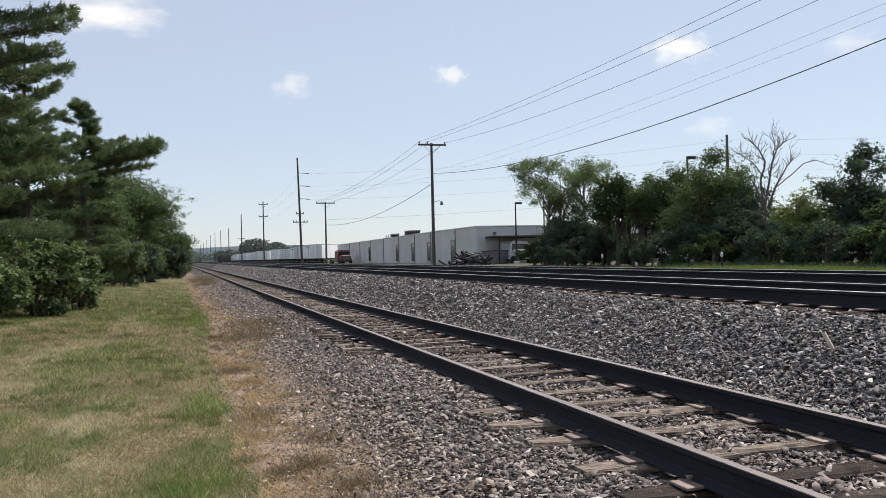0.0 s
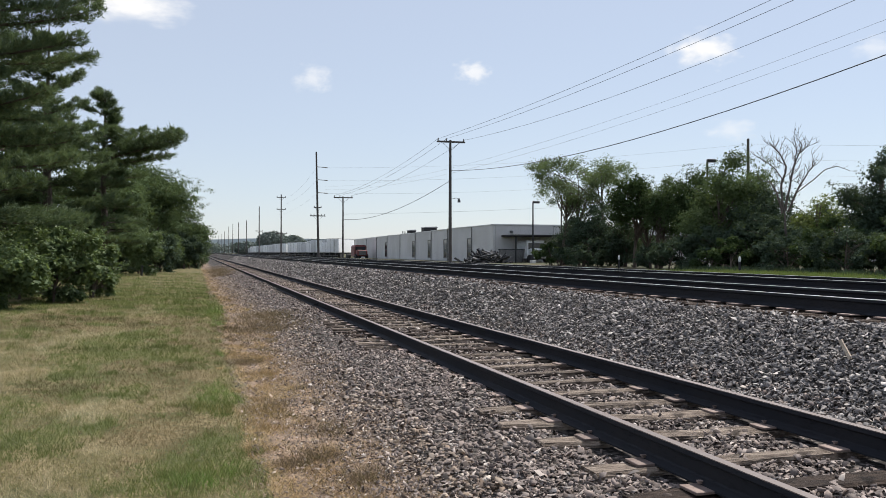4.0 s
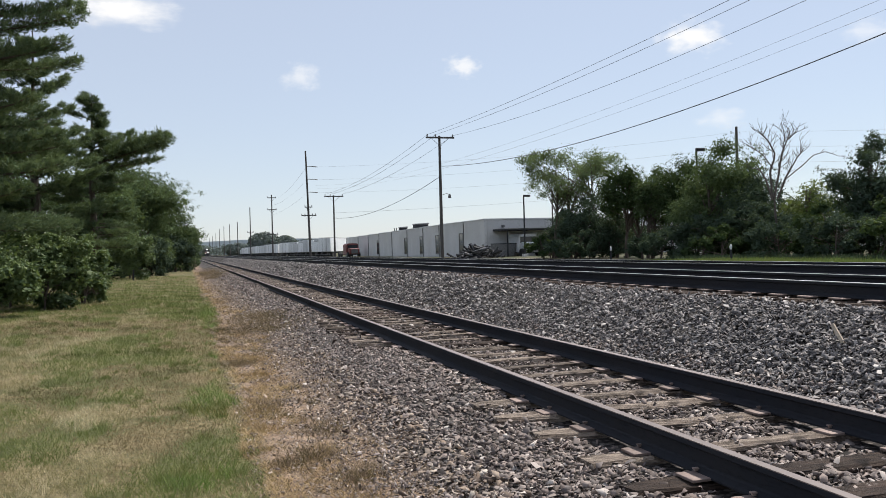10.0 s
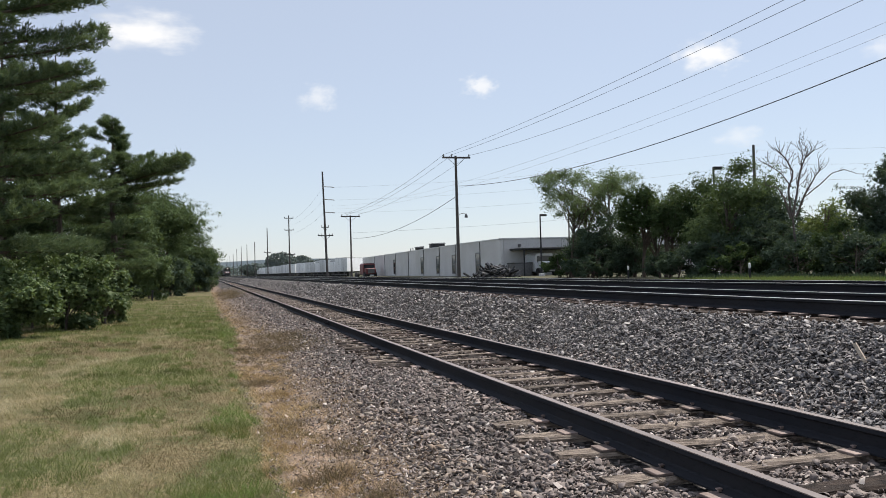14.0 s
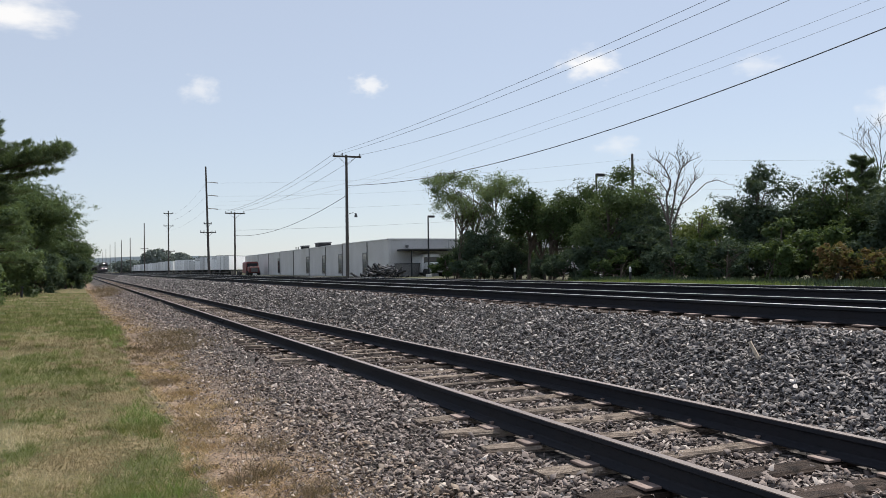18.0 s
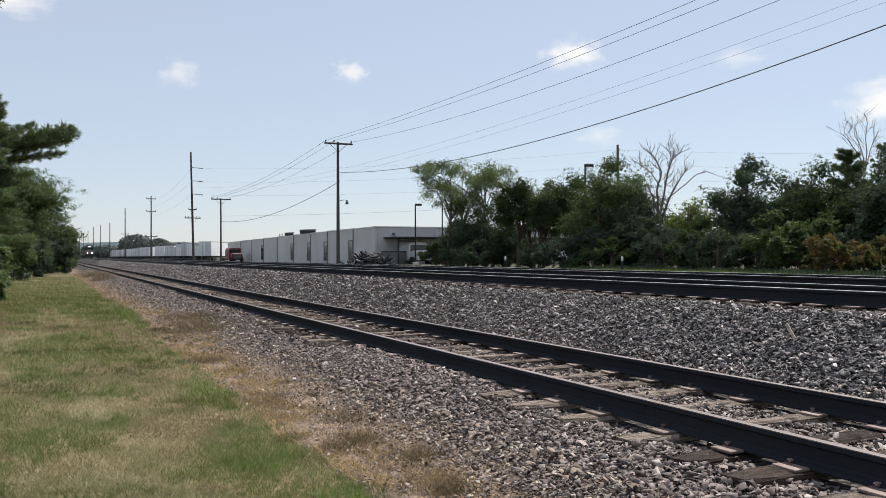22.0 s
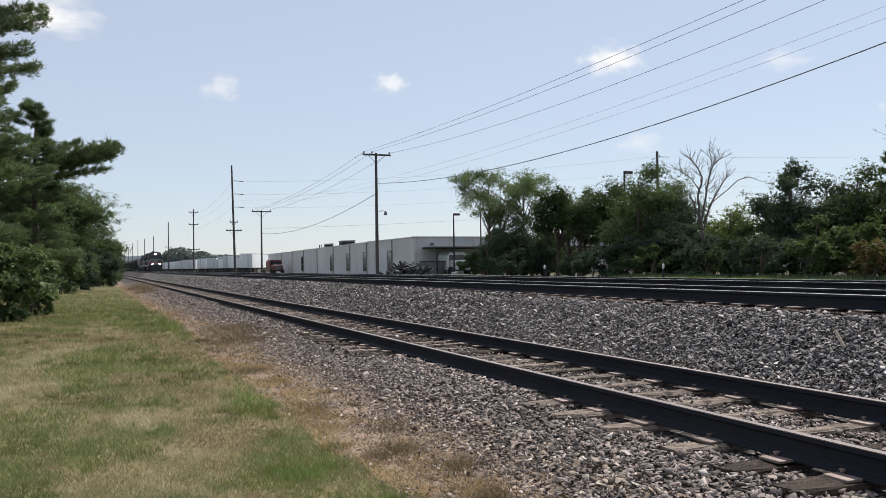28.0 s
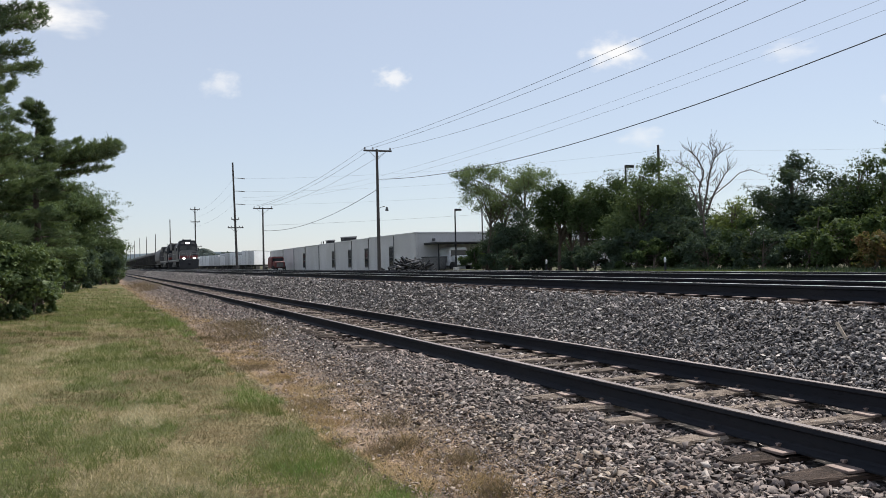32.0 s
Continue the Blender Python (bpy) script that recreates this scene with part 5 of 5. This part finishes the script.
def build_truck(label, x, y, paint, turn, box):
    t = thing("truck", label, "truck")
    t.matrix_world = pose(x, y, 0.15, 0, 0, turn)
    part("cab", Shape().prism([(-1.15, 0.6), (1.15, 0.6), (1.15, 2.3), (0.9, 2.6), (-0.9, 2.6), (-1.15, 2.3)], 0, 2.4), paint, t)
    part("hood", Shape().box(-0.95, -1.5, 0.6, 0.95, 0, 1.7, c=0.12), paint, t)
    part("windscreen", Shape().box(-0.95, -0.04, 1.6, 0.95, 0.0, 2.3), DARKGLASS, t)
    part("grille", Shape().box(-0.6, -1.56, 0.75, 0.6, -1.5, 1.5), IRON, t)
    if box:
        part("cargo_box", Shape().box(-1.1, 2.5, 0.8, 1.1, 5.0, 2.6, c=0.05), TRAILERWHITE, t, "white cargo box")
    part("frame", Shape().box(-0.5, -1.4, 0.5, 0.5, 5.2 if box else 7.5, 0.75), DARKMETAL, t)
    for wy in (-0.6, 4.2) if box else (-0.6, 4.6, 5.8):
        for s in (-1, 1):
            part("wheel", Shape().disc((s * 1.0, wy, 0.5), 0.5, 0.4, "x", 14), RUBBER, t)


build_truck("parked red truck cab at the end of the warehouse", 29.6, 152.0, RED, 4, False)
build_truck("parked white box truck by the loading canopy", 36.4, 85.2, TRAILERWHITE, 6, True)


def build_marker(x, y):
    s = thing("marker_post", "short post with a round white top beside the track", "marker post", "marker posts")
    s.location = (x, y, 0.2)
    part("post", Shape().tube([(0, 0, 0), (0, 0, 0.75)], 0.06, 8), DARKMETAL, s)
    part("top", Shape().tube([(0, 0, 0.68), (0, 0, 0.75), (0, 0, 0.88), (0, 0, 0.98), (0, 0, 1.02)], [0.03, 0.05, 0.068, 0.05, 0.012], 12), TRIMWHITE, s, "round white cap", True)


build_marker(26.4, 35.5)
build_marker(26.5, 48.0)


def build_small():
    stick = thing("wood_splinter", "bleached wooden splinter lying on the stone bank", "stick")
    stick.matrix_world = pose(6.62, 6.5, 0.36, 62, 0, 30)
    part("splinter", Shape().prism([(-0.035, 0), (0.04, 0.004), (0.03, 0.02), (-0.02, 0.026)], -0.17, 0.2), STICKWOOD, stick)
    stake = thing("lawn_stake", "short dark stake standing in the lawn", "stake")
    stake.location = (-2.35, 52.0, float(relief(-2.35)))
    part("stake", Shape().tube([(0, 0, -0.05), (0.01, 0, 0.6)], [0.04, 0.03], 6), DARKMETAL, stake)
    part("cap", Shape().box(-0.07, -0.02, 0.55, 0.07, 0.02, 0.62, c=0.01), DARKMETAL, stake)


build_small()


# added bin, stands in for an unidentified grey structure at the warehouse
def build_standin_bin(x, y, turn, label):
    d = thing("dumpster", label, "dumpster", "yard bins")
    d.matrix_world = pose(x, y, 0.2, 0, 0, turn)
    part("bin", Shape().prism([(-1.0, 0.15), (1.0, 0.15), (1.15, 1.5), (-1.15, 1.5)], -0.8, 0.8), IRON, d)
    part("lid", Shape().box(-1.2, -0.85, 1.5, 1.2, 0.85, 1.58, c=0.02), DARKMETAL, d, "dark plastic lid")
    for s in (-1, 1):
        part("skid", Shape().box(s * 0.8 - 0.08, -0.8, 0, s * 0.8 + 0.08, 0.8, 0.15), DARKMETAL, d)
        part("fork_pocket", Shape().box(s * 1.12 - 0.06, -0.5, 0.8, s * 1.12 + 0.06, 0.5, 1.0), IRON, d)


build_standin_bin(33.9, 86.2, 8, "grey steel bin standing in for unclear panels by the warehouse corner")


# ---- distance ----
def far_woods():
    g = np.random.default_rng(77)
    pts, nrm = [], []
    for x, y, h, wide, n in [(8 + g.uniform(-4, 4), 640, 9, 16, 300), (40, 460, 13, 18, 2400), (52, 470, 11, 16, 2000), (30, 520, 8, 20, 1400), (66, 480, 9, 16, 1400)] + [(g.uniform(-140, 420), g.uniform(640, 900), g.uniform(7, 11), 40, 420) for k in range(46)]:
        d = unit(g.normal(0, 1, (n, 3)))
        p = d * (g.uniform(0.3, 1, n) ** 0.4)[:, None] * np.array([wide / 2, 6, h / 2]) + np.array([x, y, h / 2])
        pts.append(p)
        nrm.append(d)
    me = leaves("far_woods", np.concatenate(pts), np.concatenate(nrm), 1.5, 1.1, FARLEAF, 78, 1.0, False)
    tagged(new("far_woods", me), "belt of distant trees in haze-paled colour along the horizon", "woods", kind="stuff")
    xs = np.linspace(-2500, 3500, 90)
    hill = Shape()
    for i, x in enumerate(xs):
        z = 26 + 9 * math.sin(x * 0.0021 + 1) + 5 * math.sin(x * 0.007)
        hill.v += [(x, 2300, -5), (x, 2300, z), (x, 2900, z + 6)]
        if i:
            k = 3 * i
            hill.f += [(k - 3, k, k + 1, k - 2), (k - 2, k + 1, k + 2, k - 1)]
    tagged(part("backdrop", hill, HILL), "low wooded ridge in haze-tinted colour on the horizon", "hill", kind="structure")


# the ridge's haze is painted: a light bluish base colour
HILL = surface("haze_tinted_ridge", (0.5, 0.56, 0.61), (0.54, 0.6, 0.64), 0.01, 1.0, 0, 0.1, 0)
far_woods()


def cloud_material(name, dense):
    m, n, l, p = nodes_of(name)
    tc, mp = n.new("ShaderNodeTexCoord"), n.new("ShaderNodeMapping")
    l.new(tc.outputs["Generated"], mp.inputs["Vector"])
    mp.inputs["Location"].default_value, mp.inputs["Scale"].default_value = (-1.3, -1.3, 0), (2.6, 2.6, 0)
    ln, sub = n.new("ShaderNodeVectorMath"), n.new("ShaderNodeMath")
    ln.operation, sub.operation = "LENGTH", "MULTIPLY_ADD"
    l.new(mp.outputs[0], ln.inputs[0])
    t = n.new("ShaderNodeTexNoise")
    t.noise_dimensions = "4D"
    t.inputs["Scale"].default_value, t.inputs["Detail"].default_value = 1.9, 7
    info, k = n.new("ShaderNodeObjectInfo"), n.new("ShaderNodeMath")
    k.operation = "MULTIPLY"
    k.inputs[1].default_value = 40
    l.new(info.outputs["Random"], k.inputs[0])
    l.new(k.outputs[0], t.inputs["W"])
    l.new(mp.outputs[0], t.inputs["Vector"])
    l.new(t.outputs["Fac"], sub.inputs[0])
    sub.inputs[1].default_value = 1.7
    l.new(ln.outputs["Value"], sub.inputs[2])
    inv = n.new("ShaderNodeMapRange")
    inv.interpolation_type = "SMOOTHSTEP"
    l.new(sub.outputs[0], inv.inputs["Value"])
    inv.inputs["From Min"].default_value, inv.inputs["From Max"].default_value = 0.85, 1.8
    inv.inputs["To Min"].default_value, inv.inputs["To Max"].default_value = dense, 0.0
    e, tr, mx = n.new("ShaderNodeEmission"), n.new("ShaderNodeBsdfTransparent"), n.new("ShaderNodeMixShader")
    e.inputs["Color"].default_value, e.inputs["Strength"].default_value = (1.0, 0.985, 0.97, 1), 1.0
    l.new(inv.outputs[0], mx.inputs[0])
    l.new(tr.outputs[0], mx.inputs[1])
    l.new(e.outputs[0], mx.inputs[2])
    l.new(mx.outputs[0], n["Material Output"].inputs["Surface"])
    return m


CLOUDS = []


def clouds():
    """Small clouds that drift: where each stands in the sky at the start and at the end, half width and half height in metres, density."""
    k = 8
    kinds = {d: cloud_material("cloud_vapour", d) for d in (0.9, 0.7, 0.5, 0.4)}
    for first, last, wide, tall, dense in (
            ((-0.0705, 0.9599, 0.2712), (-0.052, 0.9615, 0.2705), 190, 75, 0.9),
            ((0.1286, 0.9708, 0.2024), (0.1327, 0.9691, 0.2081), 74, 52, 0.5),
            ((0.3075, 0.9278, 0.2113), (0.3216, 0.9221, 0.2152), 66, 42, 0.7),
            ((0.5378, 0.8122, 0.2262), (0.5468, 0.8042, 0.2328), 112, 66, 0.9),
            ((0.6757, 0.7057, 0.2133), (0.6917, 0.6884, 0.2183), 90, 40, 0.4),
            ((0.5727, 0.8078, 0.1395), (0.5809, 0.8019, 0.1394), 90, 42, 0.4),
            ((0.785, 0.596, 0.164), (0.79, 0.592, 0.161), 145, 78, 0.9)):
        s = Shape()
        for j in range(k + 1):
            for i in range(k + 1):
                u, v = 2 * i / k - 1, 2 * j / k - 1
                s.v.append((1.3 * u * wide, 1.3 * v * tall, 15 * (1 - u * u) * (1 - v * v)))
                if i and j:
                    a = j * (k + 1) + i
                    s.f.append((a - k - 2, a - k - 1, a, a - 1))
        c = new("cloud", s.mesh("cloud", kinds[dense]))
        c.visible_shadow = False
        tagged(c, "small white fair-weather cloud", "cloud", "clouds", "structure")
        CLOUDS.append((c, [(t, look(Vector(d).normalized() * 2600, (0, 0, 0)) @ pose(0, 0, 0, 180, 0, 0)) for t, d in ((0, first), (32, last))]))


clouds()


# ---- train ----
LOCOPALE = surface("pale_loco_band", (0.32, 0.31, 0.3), (0.25, 0.24, 0.24), 0.8, 0.5, 0, 12, 0.001)


def bogie(parent, y, wheels, spread):
    f = part("truck_frame", Shape().box(-1.05, y - spread - 0.5, 0.45, -0.9, y + spread + 0.5, 0.85, c=0.03).box(0.9, y - spread - 0.5, 0.45, 1.05, y + spread + 0.5, 0.85, c=0.03).box(-1.0, y - 0.3, 0.5, 1.0, y + 0.3, 0.8), LOCODARK, parent)
    for i in range(wheels):
        wy = y + (2 * i / (wheels - 1) - 1) * spread
        for s in (-1, 1):
            part("wheel", Shape().disc((s * 0.75, wy, 0.48), 0.48, 0.13, "x", 16), RAIL, f)
        part("axle", Shape().tube([(-0.75, wy, 0.48), (0.75, wy, 0.48)], 0.09, 6), RAIL, f)


def locomotive(label, front):
    """Heads along -y; its origin lies under the front coupler, on the rail."""
    t = thing("locomotive", label, "locomotive", "locomotives")
    part("deck", Shape().box(-1.55, 0.9, 1.25, 1.55, 22, 1.6, c=0.03), LOCODARK, t)
    part("deck_stripe", Shape().box(-1.57, 1.0, 1.5, -1.55, 21.9, 1.58), LOCOPALE, t, "thin pale sill stripe")
    part("long_hood", Shape().prism([(-0.95, 1.6), (0.95, 1.6), (0.95, 3.9), (0.7, 4.35), (-0.7, 4.35), (-0.95, 3.9)], 6.2, 21.2), LOCODARK, t, "long engine hood")
    cab = part("cab", Shape().prism([(-1.55, 1.6), (1.55, 1.6), (1.55, 3.75), (1.15, 4.6), (-1.15, 4.6), (-1.55, 3.75)], 3.2, 6.2), LOCODARK, t, "wide dark driving cab")
    part("roof_edge", Shape().prism([(-1.58, 3.72), (1.58, 3.72), (1.18, 4.66), (-1.18, 4.66)], 3.12, 3.22), LOCODARK, cab)
    nose = part("nose", Shape().prism([(-1.35, 1.6), (1.35, 1.6), (1.35, 2.75), (1.0, 3.05), (-1.0, 3.05), (-1.35, 2.75)], 1.5, 3.2), LOCOGREY, t, "broad grey nose")
    part("nose_band", Shape().box(-1.36, 1.475, 1.75, 1.36, 1.5, 2.2).box(-1.375, 1.475, 1.75, -1.35, 3.1, 2.2).box(1.35, 1.475, 1.75, 1.375, 3.1, 2.2), LOCORED, nose, "dark red band round the nose")
    part("nose_stripe", Shape().prism([(-0.42, 2.72), (-0.3, 2.72), (-0.06, 1.9), (-0.14, 1.78)], 1.45, 1.472).prism([(0.3, 2.72), (0.42, 2.72), (0.14, 1.78), (0.06, 1.9)], 1.45, 1.472), LOCOPALE, nose, "pale chevron stripes")
    part("nose_door", Shape().box(0.55, 1.48, 1.65, 1.15, 1.5, 2.7), LOCODARK, nose)
    for s in (-1, 1):
        part("windscreen", Shape().prism([(s * 0.66 - 0.6, 3.1), (s * 0.66 + 0.6, 3.1), (s * 0.62 + 0.52, 3.76), (s * 0.62 - 0.52, 3.76)], 3.06, 3.12), DARKGLASS, cab)
        part("side_window", Shape().box(s * 1.56 - 0.02, 3.7, 3.0, s * 1.56 + 0.02, 5.4, 3.6), DARKGLASS, cab)
        part("number_board", Shape().box(s * 0.8 - 0.28, 3.06, 4.1, s * 0.8 + 0.28, 3.12, 4.35), LOCOGREY, cab)
        part("mirror", Shape().box(s * 1.7 - 0.1, 3.5, 3.0, s * 1.7 + 0.1, 3.54, 3.5, c=0.01).tube([(s * 1.55, 3.52, 3.25), (s * 1.7, 3.52, 3.25)], 0.02, 5), LOCODARK, cab)
        rail = part("handrail", Shape().tube([(s * 1.5, 6.4, 2.55), (s * 1.5, 21.6, 2.55)], 0.022, 5), LOCOPALE, t)
        for k in range(8):
            part("stanchion", Shape().tube([(s * 1.5, 6.4 + k * 2.15, 1.6), (s * 1.5, 6.4 + k * 2.15, 2.55)], 0.02, 5), LOCODARK, rail)
        front_rail = part("handrail", Shape().tube([(s * 0.5, 0.95, 2.5), (s * 1.45, 0.95, 2.5), (s * 1.5, 1.6, 2.5)], 0.022, 5), LOCOPALE, t)
        for x in (0.5, 1.45):
            part("stanchion", Shape().tube([(s * x, 0.95, 1.6), (s * x, 0.95, 2.5)], 0.02, 5), LOCOPALE, front_rail)
        part("step", Shape().box(s * 1.35 - 0.18, 0.95, 0.45, s * 1.35 + 0.18, 1.4, 0.5).box(s * 1.35 - 0.18, 0.95, 0.85, s * 1.35 + 0.18, 1.4, 0.9), LOCODARK, t)
        d = part("ditch_light", Shape().disc((s * 0.8, 0.86, 1.78), 0.2, 0.12, "y", 12), LOCODARK, t)
        if front:
            part("lens", Shape().disc((s * 0.8, 0.79, 1.78), 0.17, 0.03, "y", 12), LAMPGLOW, d, "lit ditch light")
    h = part("headlight", Shape().box(-0.42, 3.02, 3.98, 0.42, 3.12, 4.48, c=0.03), LOCODARK, cab)
    if front:
        for s in (-1, 1):
            part("lens", Shape().disc((s * 0.13, 3.0, 4.23), 0.16, 0.03, "y", 12), LAMPGLOW, h, "lit headlight")
    part("pilot", Shape().prism([(-1.4, 0.12), (1.4, 0.12), (1.5, 1.3), (-1.5, 1.3)], 0.85, 1.0), LOCODARK, t, "dark snowplough pilot")
    part("coupler", Shape().box(-0.15, 0.0, 0.75, 0.15, 0.9, 1.05, c=0.04), RAIL, t)
    part("fuel_tank", Shape().prism([(-1.2, 0.5), (1.2, 0.5), (1.4, 0.8), (1.4, 1.25), (-1.4, 1.25), (-1.4, 0.8)], 8.5, 14.5), LOCODARK, t)
    part("radiator", Shape().box(-1.35, 17.5, 3.4, 1.35, 21.0, 4.55, c=0.1), LOCODARK, t, "flared radiator wing")
    part("exhaust", Shape().box(-0.4, 11, 4.3, 0.4, 12.6, 4.65, c=0.05), LOCODARK, t)
    part("air_conditioner", Shape().box(-0.7, 4.0, 4.6, 0.7, 5.4, 4.85, c=0.05), LOCODARK, cab)
    part("horn", Shape().tube([(-0.5, 5.8, 4.6), (-0.5, 5.8, 4.85), (-0.5, 5.3, 4.9)], [0.03, 0.04, 0.1], 8), IRON, cab)
    for k in range(6):
        part("hood_door", Shape().box(-0.975, 7.0 + k * 1.6, 1.8, -0.95, 8.4 + k * 1.6, 3.6, c=0.008), LOCODARK, t)
    bogie(t, 4.3, 3, 2.0)
    bogie(t, 18.2, 3, 2.0)
    return t


def hopper_car():
    t = thing("hopper_car", "grey rounded covered hopper car", "railway car")
    ring = [(math.cos(a) * 1.55, 2.9 + math.sin(a) * 1.55) for a in [i * math.pi / 10 for i in range(11)]]
    part("body", Shape().prism([(-0.8, 1.0), (0.8, 1.0), (1.55, 1.9)] + ring[:-1] + [(-1.55, 2.9), (-1.55, 1.9)], 1.2, 16.4), CARGREY, t)
    part("sill", Shape().box(-1.4, 0.7, 1.0, 1.4, 16.9, 1.2), LOCODARK, t)
    part("roof_walk", Shape().box(-0.4, 1.5, 4.46, 0.4, 16.0, 4.52), IRON, t)
    for k in range(4):
        part("hatch", Shape().disc((0, 3 + k * 3.6, 4.56), 0.4, 0.12, "z", 12), CARGREY, t)
    part("coupler", Shape().box(-0.12, 0, 0.75, 0.12, 17.6, 1.0), RAIL, t)
    bogie(t, 2.6, 2, 0.9)
    bogie(t, 15.0, 2, 0.9)
    return t


def gondola_car():
    t = thing("gondola_car", "dark open gondola car", "railway car", "gondola cars")
    part("floor_pan", Shape().box(-1.45, 0.7, 1.05, 1.45, 16.3, 1.25), CARBROWN, t)
    for s in (-1, 1):
        part("side", Shape().box(s * 1.5 - 0.05, 0.7, 1.05, s * 1.5 + 0.05, 16.3, 3.2), CARBROWN, t)
        part("top_chord", Shape().box(s * 1.5 - 0.1, 0.6, 3.2, s * 1.5 + 0.1, 16.4, 3.34, c=0.02), CARBROWN, t)
        part("end", Shape().box(-1.45, 8.5 + s * 7.8 - 0.05, 1.05, 1.45, 8.5 + s * 7.8 + 0.05, 3.2), CARBROWN, t)
        for k in range(11):
            part("rib", Shape().box(s * 1.58 - 0.05, 1.2 + k * 1.45, 1.1, s * 1.58 + 0.05, 1.36 + k * 1.45, 3.2), CARBROWN, t)
    part("load", Shape().tube([(0, 1.2, 2.7), (0, 4, 2.9), (0, 8.5, 3.0), (0, 13, 2.9), (0, 15.8, 2.7)], [0.5, 1.1, 1.3, 1.1, 0.5], 9), RUBBER, t, "dark coal load")
    part("coupler", Shape().box(-0.12, 0, 0.75, 0.12, 17.0, 1.0), RAIL, t)
    bogie(t, 2.6, 2, 0.9)
    bogie(t, 14.4, 2, 0.9)
    return t


def build_train():
    cars = [(locomotive("dark lead locomotive with lit headlights and red nose band", True), 0.0), (locomotive("dark second locomotive behind the leader", False), 22.6), (hopper_car(), 45.4)]
    first = gondola_car()
    cars.append((first, 63.2))
    for k in range(11):
        cars.append((copy_thing(first, pose(0, 0, 0)), 63.2 + 17.2 * (k + 1)))
    return cars


TRAIN = build_train()
TRAIN_ROWS = ((0, 797), (5, 692), (10, 588), (13, 525), (16, 462), (18, 419), (20, 377), (22, 336), (24, 292), (26, 250), (28, 213), (29, 195), (30, 176), (31, 157), (32, 138))


def motions():
    for cloud, rows in CLOUDS:
        walk(cloud, rows)
    for car, back in TRAIN:
        walk(car, [(t, pose(FAR_X, y + back, 0.862)) for t, y in TRAIN_ROWS])


motions()
